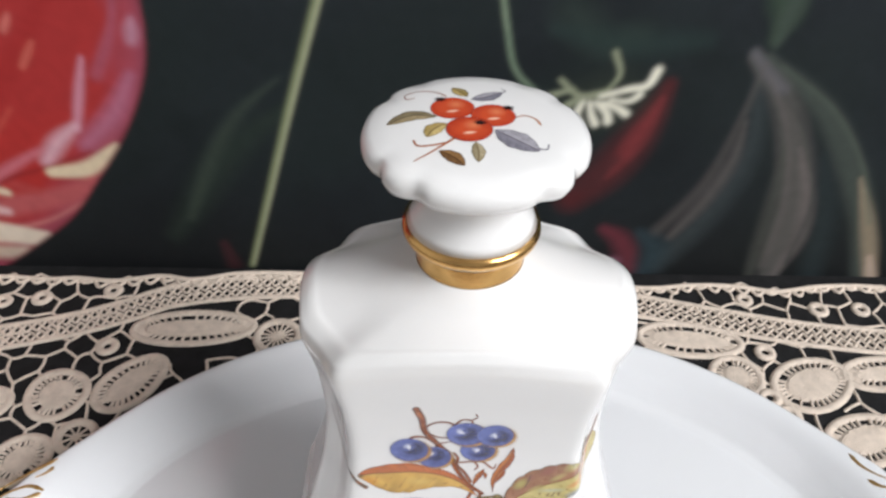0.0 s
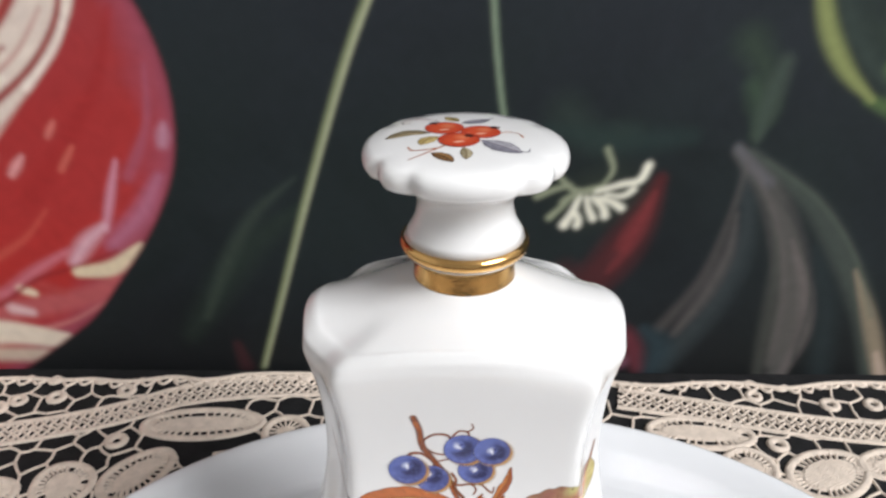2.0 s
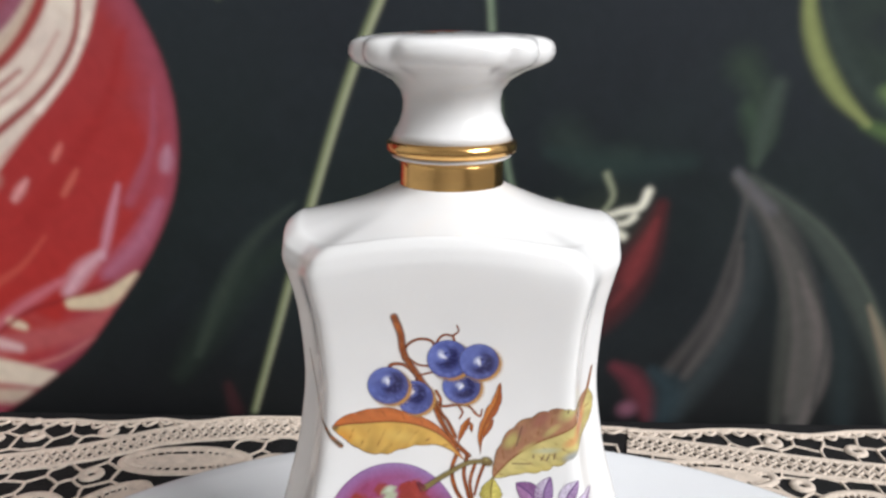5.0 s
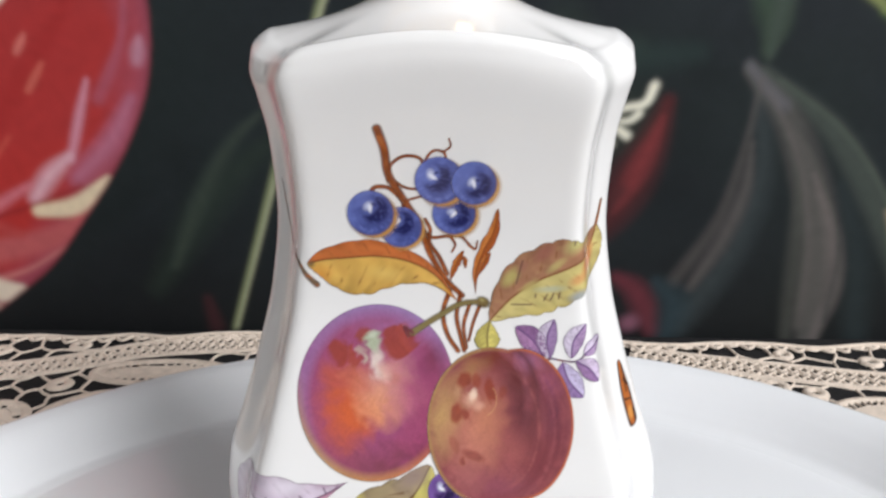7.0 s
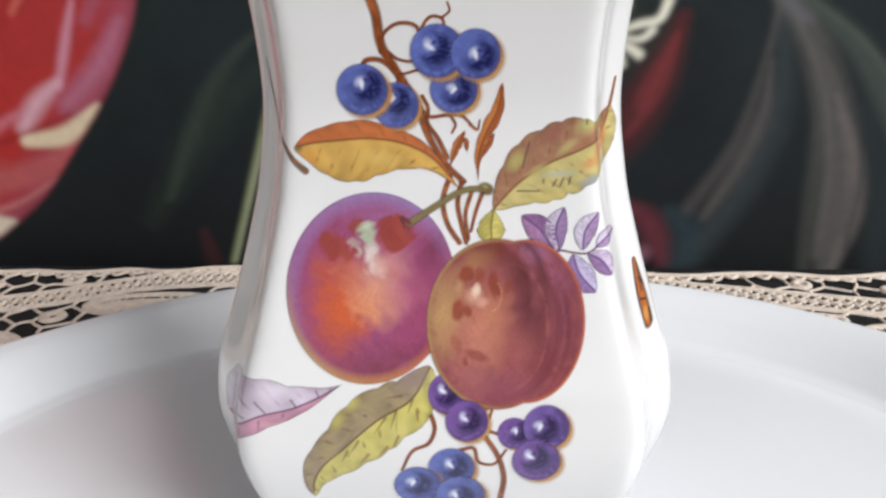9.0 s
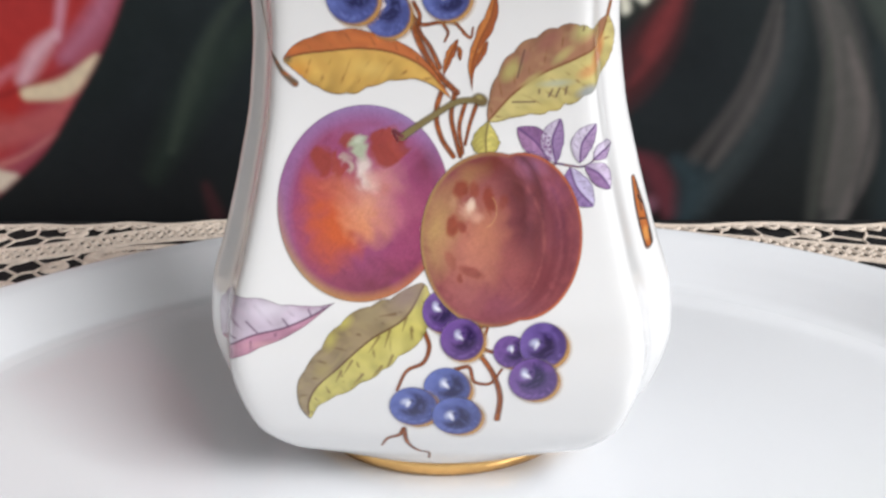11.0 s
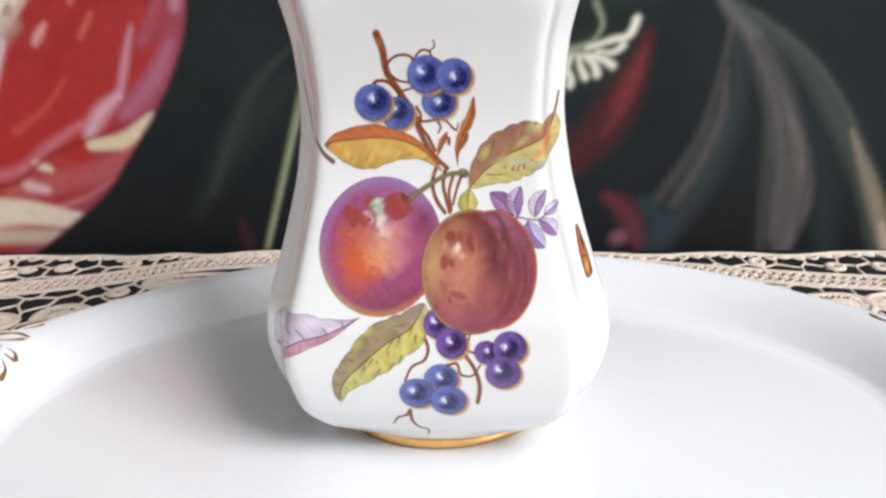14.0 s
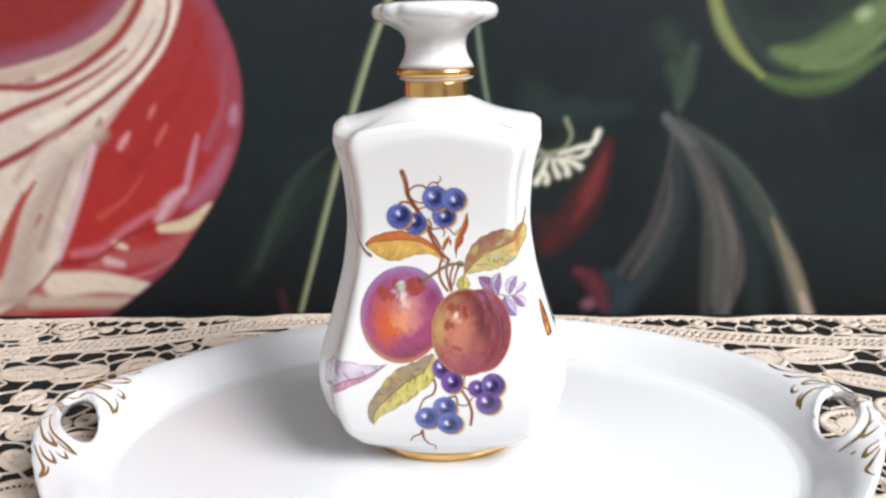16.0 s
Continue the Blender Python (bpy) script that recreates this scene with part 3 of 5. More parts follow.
flame_leaf([(0.00628, 0.07142), (0.00625, 0.07542), (0.00759, 0.07936), (0.00916, 0.08255), (0.00983, 0.08675)], 1.05 * MM)
flame_leaf([(0.00654, 0.07469), (0.00761, 0.07721), (0.00868, 0.07900)], 0.7 * MM)
flame_leaf([(0.00179, 0.07361), (0.00271, 0.07650), (0.00416, 0.07937)], 0.7 * MM)
flame_leaf([(0.00343, 0.07722), (0.00416, 0.07794), (0.00453, 0.07614)], 0.45 * MM)


def left_leaf():
    pts = [(0.00363, 0.06996), (-0.00156, 0.07562), (-0.00571, 0.07747), (-0.01046, 0.07815), (-0.01592, 0.07783), (-0.02039, 0.07733), (-0.02267, 0.07665)]
    def paint(cv):
        cv.leaf(pts, 6.6 * MM, 2.9 * MM, rgb(204, 164, 84), rgb(188, 104, 56), rgb(118, 66, 36), rgb(126, 70, 34), 0.035, 0.68, seed=4, veins=9)
        cv.blob((-0.02051, 0.07480), 2.6 * MM, 2.4 * MM, 10, rgb(216, 146, 60), 0.9, 0.7, True)
        cv.blob((-0.00918, 0.07513), 4.5 * MM, 1.6 * MM, -8, rgb(220, 186, 104), 0.9, 0.55, True)
        cv.blob((-0.01041, 0.07949), 4.0 * MM, 0.8 * MM, -4, rgb(206, 118, 62), 0.9, 0.6, True)
        cv.blob((-0.02197, 0.07666), 1.0 * MM, 0.9 * MM, 0, rgb(84, 70, 56), 0.8, 0.8, True)
        cv.blob((0.00215, 0.07143), 2.2 * MM, 1.2 * MM, -30, rgb(204, 128, 62), 0.8, 0.6, True)
    on_front("painted_leaf", pts, 7 * MM, paint, 0.00016, 2)
    twig([(-0.02094, 0.07311), (-0.02277, 0.07479), (-0.02441, 0.07730), (-0.02604, 0.07891)], 0.7 * MM, 0.2 * MM, rgb(112, 92, 72), 2)
    twig([(-0.02604, 0.07891), (-0.02717, 0.08454), (-0.02795, 0.08964)], 0.2 * MM, 0.12 * MM, rgb(150, 138, 128), 2)


def right_leaf():
    pts = [(0.00864, 0.06703), (0.01281, 0.07142), (0.01712, 0.07425), (0.02212, 0.07639), (0.02622, 0.07866), (0.02761, 0.08186)]
    def paint(cv):
        cv.leaf(pts, 5.6 * MM, 6.0 * MM, rgb(158, 112, 86), rgb(196, 182, 118), rgb(122, 74, 42), rgb(122, 92, 50), 0.05, 0.52, seed=7, veins=10)
        for c, a, b, turn, col, k in (((0.01220, 0.07469), 1.5, 2.6, -40, rgb(176, 164, 100), 0.9), ((0.01533, 0.07324), 2.4, 0.8, 35, rgb(178, 160, 100), 0.8), ((0.01993, 0.07683), 2.6, 0.9, 40, rgb(186, 174, 112), 0.7), ((0.02341, 0.08067), 3.4, 1.9, 38, rgb(182, 176, 116), 0.9),
                                      ((0.01769, 0.07898), 2.8, 1.6, 40, rgb(146, 92, 80), 0.8), ((0.01415, 0.07648), 1.8, 1.0, 50, rgb(148, 100, 84), 0.7), ((0.02563, 0.07678), 1.3, 3.2, -18, rgb(206, 130, 82), 0.95), ((0.02369, 0.07425), 2.2, 1.2, 20, rgb(200, 138, 88), 0.7),
                                      ((0.02399, 0.07135), 2.4, 1.3, 12, rgb(150, 156, 158), 0.9), ((0.01899, 0.07269), 3.4, 0.8, 4, rgb(176, 182, 160), 0.7), ((0.01727, 0.06886), 5.0, 1.4, 10, rgb(204, 186, 112), 0.6)):
            cv.blob(c, a * MM, b * MM, turn, col, 0.7, k, True)
        for p, q in (((0.02148, 0.08250), (0.02245, 0.08108)), ((0.02330, 0.08262), (0.02286, 0.08035)), ((0.01847, 0.07178), (0.01795, 0.07076)), ((0.01956, 0.07196), (0.01905, 0.07076)), ((0.02064, 0.07214), (0.02043, 0.07105)), ((0.01646, 0.07178), (0.01647, 0.07124)), ((0.01247, 0.06996), (0.01578, 0.06996)), ((0.01413, 0.07756), (0.01313, 0.07360))):
            d, t = along(cv.X, cv.Y, [p, q], 6)
            cv.tint(0.75 * cover((0.00022 - np.abs(d)) / 0.00012), rgb(92, 66, 60))
    on_front("painted_leaf", pts, 7 * MM, paint, 0.00015, 2)
    twig([(0.02733, 0.08116), (0.02793, 0.08385), (0.02832, 0.08621)], 0.45 * MM, 0.3 * MM, rgb(138, 92, 56), 2)


def lower_leaf():
    pts = [(-0.00124, 0.04290), (-0.00420, 0.03788), (-0.00992, 0.03419), (-0.01583, 0.02892), (-0.01942, 0.02537), (-0.02095, 0.02211), (-0.02099, 0.01895)]
    def paint(cv):
        cv.leaf(pts, 5.2 * MM, 5.0 * MM, rgb(198, 188, 106), rgb(150, 132, 104), rgb(98, 68, 48), rgb(122, 100, 58), 0.05, 0.42, seed=9, veins=9)
        for c, a, b, turn, col, k in (((-0.00417, 0.04097), 4.4, 2.6, 32, rgb(146, 126, 118), 0.85), ((-0.01026, 0.03767), 3.4, 2.0, 38, rgb(158, 142, 108), 0.7), ((-0.01418, 0.03703), 2.2, 1.6, 40, rgb(192, 180, 96), 0.85), ((-0.01646, 0.03418), 1.5, 2.6, -20, rgb(186, 174, 98), 0.8),
                                      ((-0.01805, 0.02867), 2.4, 1.8, 45, rgb(166, 150, 92), 0.6), ((-0.00604, 0.03286), 2.0, 3.4, -30, rgb(212, 202, 122), 0.7), ((-0.01190, 0.02820), 3.4, 1.0, 20, rgb(206, 194, 112), 0.6)):
            cv.blob(c, a * MM, b * MM, turn, col, 0.8, k, True)
        for p, q in (((-0.00420, 0.03767), (-0.00489, 0.03552)), ((-0.00684, 0.03573), (-0.00778, 0.03286)), ((-0.00860, 0.03463), (-0.01042, 0.03196)), ((-0.00832, 0.02966), (-0.01018, 0.02747)), ((-0.00651, 0.03151), (-0.00795, 0.02822)), ((-0.01146, 0.02820), (-0.01313, 0.02619)), ((-0.01310, 0.03058), (-0.01455, 0.02819)), ((-0.01496, 0.02868), (-0.01598, 0.02668)), ((-0.00592, 0.03830), (-0.00852, 0.03788))):
            d, t = along(cv.X, cv.Y, [p, q], 6)
            cv.tint(0.7 * cover((0.00034 * (1 - 0.6 * t) - np.abs(d)) / 0.0002), rgb(110, 80, 54))
    on_front("painted_leaf", pts, 6 * MM, paint, 0.00015, 2)


def violet_leaf():
    pts = [(-0.01534, 0.04008), (-0.01938, 0.03788), (-0.02338, 0.03615), (-0.02961, 0.03451), (-0.03826, 0.02883)]
    def paint(cv):
        cv.leaf(pts, 2.4 * MM, 6.4 * MM, rgb(192, 142, 164), rgb(204, 192, 208), rgb(104, 72, 100), rgb(148, 106, 138), 0.045, 0.66, seed=11, veins=6)
        for c, a, b, turn, col, k in (((-0.03292, 0.03833), 1.7, 1.9, 0, rgb(158, 128, 158), 0.8), ((-0.02635, 0.03892), 4.4, 2.0, 5, rgb(222, 214, 226), 0.8), ((-0.01891, 0.03975), 3.4, 1.3, 15, rgb(184, 152, 176), 0.6), ((-0.02748, 0.03326), 3.6, 0.8, 5, rgb(206, 158, 168), 0.7)):
            cv.blob(c, a * MM, b * MM, turn, col, 0.8, k, True)
        for p, q in (((-0.02825, 0.03526), (-0.02993, 0.03700)), ((-0.02315, 0.03637), (-0.02398, 0.03745)), ((-0.01938, 0.03800), (-0.01980, 0.03892)), ((-0.03192, 0.03403), (-0.03530, 0.03424))):
            d, t = along(cv.X, cv.Y, [p, q], 6)
            cv.tint(0.75 * cover((0.00022 - np.abs(d)) / 0.00014), rgb(92, 64, 92))
    on_front("painted_leaf", pts, 7 * MM, paint, 0.00016, 2)


left_leaf()
right_leaf()
lower_leaf()
violet_leaf()


def sprig():
    stem = rgb(96, 66, 116)
    twig([(0.01767, 0.06015), (0.01940, 0.06072), (0.02133, 0.06042), (0.02364, 0.06035), (0.02557, 0.06159)], 0.22 * MM, 0.16 * MM, stem, 2)
    for pts, w, a, b in (([(0.01824, 0.06071), (0.01627, 0.06372), (0.01316, 0.06616)], 1.7, rgb(158, 116, 158), rgb(132, 92, 138)), ([(0.01920, 0.06072), (0.01857, 0.06410), (0.01983, 0.06749)], 1.5, rgb(202, 190, 212), rgb(146, 116, 162)), ([(0.02286, 0.06073), (0.02318, 0.06372), (0.02531, 0.06657)], 1.4, rgb(206, 196, 216), rgb(160, 132, 172)),
                         ([(0.02498, 0.06126), (0.02644, 0.06232), (0.02848, 0.06238)], 1.1, rgb(204, 192, 214), rgb(168, 142, 180)), ([(0.02364, 0.06035), (0.02581, 0.05917), (0.02775, 0.05662)], 1.3, rgb(196, 180, 206), rgb(146, 112, 158)), ([(0.02133, 0.06016), (0.02235, 0.05734), (0.02510, 0.05429)], 1.8, rgb(192, 182, 214), rgb(142, 114, 166)),
                         ([(0.01824, 0.06071), (0.01592, 0.06146), (0.01379, 0.06228)], 0.8, rgb(176, 150, 186), rgb(150, 118, 162))):
        def paint(cv, pts=pts, w=w, a=a, b=b):
            cv.leaf(pts, 1.25 * w * MM, 1.25 * w * MM, a, b, stem, stem, 0.03, 0.5, seed=3, veins=5)
        on_front("painted_leaf", pts, (1.25 * w + 0.4) * MM, paint, 0.00012, 3)


sprig()


def knot():
    def paint(cv):
        cv.stroke([(-0.00454, 0.06491), (-0.00019, 0.06772), (0.00450, 0.07019), (0.00753, 0.07036)], 0.75 * MM, 0.6 * MM, rgb(124, 110, 70), 0.5)
        cv.blob((0.00753, 0.07036), 1.5 * MM, 1.1 * MM, -25, rgb(112, 94, 58), 0.4)
        cv.blob((0.00736, 0.07072), 0.8 * MM, 0.5 * MM, -25, rgb(160, 148, 96), 0.7, 0.8, True)
        cv.stroke([(-0.00454, 0.06491), (-0.00597, 0.06580), (-0.00527, 0.06421)], 0.4 * MM, 0.2 * MM, rgb(110, 50, 60), 0.5)
    on_front("painted_stalk", [(-0.00509, 0.06369), (0.00844, 0.07125)], 1.2 * MM, paint, 0.00014, 5)

    def bud(cv):
        cv.leaf([(0.00875, 0.06731), (0.00836, 0.06450), (0.00852, 0.06154)], 2.2 * MM, 2.2 * MM, rgb(204, 192, 104), rgb(178, 166, 88), OLIVE, OLIVE, 0.05, 0.6)
    on_front("painted_leaf", [(0.00875, 0.06731), (0.00852, 0.06154)], 2.6 * MM, bud, 0.00014, 3)


knot()


def dabs(cv, U, V, inside, rows):
    """Soft touches of the brush: place and half axes in the fruit's own grid, turn, colour, softness, strength."""
    for x, y, a, b, turn, colour, soft, k in rows:
        ca, sa = math.cos(math.radians(turn)), math.sin(math.radians(turn))
        dx, dy = U - x, V - y
        r = np.hypot((dx * ca + dy * sa) / a, (dy * ca - dx * sa) / b)
        cv.tint(inside * k * cover((1 - r) / soft), colour)


def plum_a():
    c = (-0.01094, 0.05492)
    def paint(cv):
        rx, ry = 13.6 * MM, 15.0 * MM
        q = cv.blob(c, rx, ry, -14, rgb(152, 72, 112), 0.015)
        g, h = grain(cv.X, cv.Y, 5 * MM, 2), grain(cv.X, cv.Y, 1.8 * MM, 3)
        # one hundredth of the half axes, down positive
        U, V = 100 * (cv.X - c[0]) / rx + 5 * g + 2 * h, 100 * (c[1] - cv.Y) / ry + 5 * g - 2 * h
        on = (q < 1) * 1.0
        dabs(cv, U, V, on, (
            (66, 20, 46, 74, 14, rgb(148, 60, 100), 0.9, 0.9), (44, 58, 54, 24, -28, rgb(158, 68, 106), 0.9, 0.75), (10, 82, 80, 30, -8, rgb(126, 60, 78), 0.9, 0.85), (-40, 60, 40, 32, 40, rgb(152, 74, 84), 0.9, 0.6),
            (-40, 12, 46, 66, 12, rgb(190, 84, 58), 0.85, 0.95), (-30, 26, 40, 44, 10, rgb(204, 94, 48), 0.8, 0.9), (-55, -12, 22, 30, 20, rgb(184, 84, 66), 0.9, 0.7), (-14, 34, 26, 24, -20, rgb(196, 92, 50), 0.9, 0.7),
            (8, 2, 46, 44, 0, rgb(222, 156, 128), 0.95, 0.85), (24, -24, 32, 34, 0, rgb(206, 138, 138), 0.95, 0.75), (2, 20, 34, 26, 20, rgb(226, 150, 104), 0.95, 0.7), (44, 10, 30, 34, 30, rgb(190, 104, 130), 0.95, 0.6),
            (-26, -14, 24, 24, 0, rgb(206, 118, 88), 0.95, 0.6), (76, -42, 22, 34, 20, rgb(118, 46, 76), 0.9, 0.85), (58, 66, 30, 20, -40, rgb(122, 44, 78), 0.9, 0.6), (20, -74, 70, 22, 8, rgb(156, 98, 146), 0.9, 0.8)))
        dabs(cv, U, V, on, (
            (-46, -44, 14, 17, 16, rgb(150, 60, 46), 0.4, 0.9), (-29, -38, 9, 16, -12, rgb(156, 66, 50), 0.45, 0.85), (-15, -62, 13, 13, 0, rgb(150, 66, 52), 0.4, 0.85), (26, -56, 18, 22, -10, rgb(150, 58, 44), 0.35, 0.92),
            (38, -62, 12, 16, 10, rgb(158, 66, 56), 0.4, 0.85), (48, -66, 6, 16, 20, rgb(144, 56, 54), 0.5, 0.8), (-32, -20, 14, 12, 30, rgb(186, 96, 74), 0.8, 0.6), (26, -14, 14, 9, 20, rgb(190, 118, 112), 0.7, 0.7),
            (0, -36, 12, 26, 4, rgb(228, 214, 206), 0.8, 0.85), (8, -20, 18, 14, 0, rgb(226, 186, 172), 0.9, 0.7), (-2, -56, 13, 16, 0, rgb(172, 182, 156), 0.5, 0.95), (-16, -40, 6, 10, 0, rgb(198, 190, 170), 0.7, 0.7), (-4, -64, 8, 6, 0, rgb(196, 204, 184), 0.7, 0.8)))
        up, rt = (cv.Y - c[1]) / ry, (cv.X - c[0]) / rx
        cv.tint(0.85 * cover((q - 0.80) * 6) * cover(0.35 + up * 1.1 - 0.5 * rt), rgb(152, 124, 178))
        cv.tint(0.7 * cover((q - 0.86) * 8) * cover(0.35 - rt * 1.1 - 0.6 * np.abs(up)), rgb(150, 84, 132))
        cv.tint(0.85 * cover((q - 0.88) * 10) * cover(-0.25 - 0.9 * up - 0.5 * rt), rgb(190, 164, 92))
        cv.tint(0.85 * cover((q - 0.88) * 10) * cover(-0.25 - 0.8 * up + 0.5 * rt), rgb(206, 120, 62))
        cv.c *= 0.94 * (1 + 0.05 * h + 0.045 * np.random.RandomState(8).normal(0, 1, h.shape))[..., None]
    on_front("painted_plum", [c], 18 * MM, paint, 0.00017, 3)


def plum_b():
    c = (0.01079, 0.04948)
    k = 0.0392 * MM
    def paint(cv):
        g, h = grain(cv.X, cv.Y, 5 * MM, 12), grain(cv.X, cv.Y, 1.8 * MM, 13)
        # the fruit's own grid: right and down from its middle
        U0, V0 = (cv.X - c[0]) / k, (c[1] - cv.Y) / k
        front_q = np.hypot((U0 + 40) / 286, (V0 - 2) / 338)
        back_q = np.hypot((U0 - 78) / 246, (V0 + 10) / 322)
        q = np.minimum(front_q, back_q)
        cv.lay(cover((1 - q) / 0.02), rgb(140, 70, 76))
        on = (q < 1) * 1.0
        U, V = U0 + 14 * g + 6 * h, V0 + 14 * g - 6 * h
        dabs(cv, U, V, on, (
            (-110, 0, 190, 300, 0, rgb(176, 104, 86), 0.9, 0.9), (-250, -30, 100, 230, 8, rgb(192, 152, 98), 0.9, 0.9), (-120, 60, 150, 200, 0, rgb(196, 124, 106), 0.9, 0.8), (-60, -30, 110, 150, 10, rgb(198, 128, 96), 0.9, 0.6),
            (-10, 250, 230, 100, 0, rgb(146, 76, 92), 0.9, 0.8), (-150, 220, 110, 90, 35, rgb(170, 98, 98), 0.9, 0.7), (-40, -290, 190, 70, 0, rgb(116, 46, 36), 0.9, 0.95), (70, -200, 90, 130, -30, rgb(98, 38, 38), 0.9, 0.9),
            (100, -60, 84, 240, -4, rgb(92, 36, 44), 0.9, 0.85), (230, -60, 80, 200, -8, rgb(112, 50, 70), 0.9, 0.9), (120, -270, 80, 60, 30, rgb(164, 104, 142), 0.9, 0.9), (210, -190, 60, 90, -30, rgb(142, 74, 104), 0.9, 0.8),
            (170, 160, 110, 150, 20, rgb(122, 50, 58), 0.9, 0.9), (60, 120, 90, 140, 10, rgb(164, 88, 86), 0.95, 0.7), (250, 60, 50, 170, 4, rgb(112, 46, 56), 0.9, 0.6), (-140, -230, 130, 60, -30, rgb(172, 124, 78), 0.9, 0.7)))
        # rounds of the brush that follow the curve of the fruit
        for rx, ry, col, s in ((150, 240, rgb(176, 98, 96), 0.35), (190, 275, rgb(108, 44, 52), 0.35), (220, 300, rgb(170, 92, 98), 0.30), (120, 200, rgb(122, 54, 56), 0.30), (255, 318, rgb(158, 80, 84), 0.3)):
            e = np.hypot((U0 - 20) / rx, (V0 - 10) / ry)
            cv.tint(on * s * cover(1 - np.abs(e - 1) / 0.06 + 0.4 * h) * cover(0.1 + U0 / 160), col)
        seam, st = along(U0, V0, [(40, -335), (110, -270), (148, -170), (150, -50), (120, 80)], 30)
        cv.tint(on * 0.75 * cover(1 - np.abs(seam + 8) / 26) * cover(1.5 - 1.5 * st), rgb(84, 36, 42))
        cv.tint(on * 0.40 * cover(1 - np.abs(seam - 34) / 26) * cover(1.3 - 1.3 * st), rgb(166, 94, 110))
        dabs(cv, U0 + 5 * h, V0 + 5 * h, on, (
            (-162, -190, 36, 46, 30, rgb(142, 62, 44), 0.4, 0.9), (-108, -185, 26, 40, 0, rgb(148, 70, 50), 0.45, 0.85), (-48, -150, 26, 66, -8, rgb(142, 60, 42), 0.4, 0.9), (8, -140, 24, 40, 30, rgb(140, 62, 46), 0.6, 0.7),
            (-196, -50, 30, 52, 8, rgb(146, 64, 46), 0.4, 0.9), (-156, -45, 22, 34, -30, rgb(144, 62, 48), 0.45, 0.85), (-202, 80, 26, 44, -20, rgb(158, 90, 74), 0.6, 0.75), (-120, 126, 64, 24, 18, rgb(144, 72, 64), 0.5, 0.85), (-165, 150, 16, 24, 0, rgb(140, 66, 56), 0.5, 0.8),
            (-130, -110, 44, 44, 0, rgb(226, 176, 150), 0.8, 0.9), (-122, -130, 24, 34, 20, rgb(240, 212, 190), 0.7, 0.95), (-96, -80, 34, 24, -20, rgb(222, 168, 146), 0.8, 0.8), (-190, -140, 26, 40, 0, rgb(198, 150, 112), 0.8, 0.6)))
        arc = np.hypot((U0 + 80) / 62, (V0 + 110) / 70)
        cv.tint(on * 0.7 * cover(1 - np.abs(arc - 1) / 0.05) * (U0 > -60) * (V0 > -160), rgb(214, 160, 110))
        cv.tint(0.9 * on * cover((q - 0.945) * 26) * cover(0.3 + U0 / 200), rgb(208, 112, 56))
        cv.tint(0.8 * on * cover((q - 0.93) * 20) * cover(0.4 - U0 / 150), rgb(176, 142, 86))
        cv.c *= 0.90 * (1 + 0.05 * h + 0.045 * np.random.RandomState(18).normal(0, 1, h.shape))[..., None]
    on_front("painted_plum", [c], 17 * MM, paint, 0.00017, 4)


plum_a()
plum_b()

for c, r, light, deep, layer in (
        ((-0.00647, 0.08326), 3.7, BLUE_L, BLUE_D, 3), ((-0.01154, 0.08567), 4.1, BLUE_L, BLUE_D, 4), ((0.00246, 0.08571), 3.8, BLUE_L, BLUE_D, 3), ((-0.00004, 0.09137), 4.2, BLUE_L * 1.1, BLUE_D, 4),
        ((0.00574, 0.09094), 3.9, BLUE_L, BLUE_D, 5), ((0.00159, 0.03863), 3.4, VIO_L, VIO_D, 3), ((0.00458, 0.03423), 3.6, VIO_L, VIO_D, 5), ((0.01223, 0.03226), 2.8, VIO_L, VIO_D, 3),
        ((0.01740, 0.03336), 3.9, VIO_L * 0.8 + BLUE_L * 0.2, VIO_D, 4), ((0.01594, 0.02736), 4.1, VIO_L, VIO_D * 0.7 + BLUE_D * 0.3, 5), ((0.00210, 0.02569), 4.0, BLUE_L, BLUE_D, 3),
        ((-0.00345, 0.02185), 4.2, BLUE_L, BLUE_D, 4), ((0.00357, 0.01992), 4.3, BLUE_L, BLUE_D, 5)):
    berry(c, r * MM, light, deep, layer, int(c[0] * 1e5) % 90 + 3)


def moth():
    pts = [(0.03303, 0.05576), (0.03430, 0.05104), (0.03612, 0.04485)]
    def paint(cv):
        cv.stroke(pts, 0.45 * MM, 1.15 * MM, rgb(70, 40, 26), 0.4, 0.95, 0.35 * MM)
        cv.stroke(pts, 0.25 * MM, 0.8 * MM, rgb(176, 100, 46), 0.5, 0.95, 0.3 * MM)
        cv.stroke([(0.03400, 0.05250), (0.03500, 0.05120)], 0.35 * MM, 0.2 * MM, rgb(52, 30, 22), 0.6, 0.9)
        cv.stroke([(0.03440, 0.04900), (0.03560, 0.04860)], 0.3 * MM, 0.2 * MM, rgb(58, 34, 24), 0.6, 0.9)
        cv.blob((0.03556, 0.04636), 0.75 * MM, 1.6 * MM, 15, rgb(206, 140, 70), 0.5, 0.9, True)
        cv.stroke([(0.03618, 0.04677), (0.03672, 0.04462)], 0.3 * MM, 0.3 * MM, rgb(60, 34, 20), 0.6, 0.9)
        cv.stroke([(0.03360, 0.05489), (0.03467, 0.05025)], 0.3 * MM, 0.3 * MM, rgb(76, 44, 26), 0.6, 0.8)
    on_front("painted_insect", pts, 1.6 * MM, paint, 0.00012, 2)


moth()

# ---- hips painted on the stopper ----
KNOB = [o for o in stopper_root.children if o.name.startswith("knob")][0]
KNOB_SOLID = solid_of(KNOB)


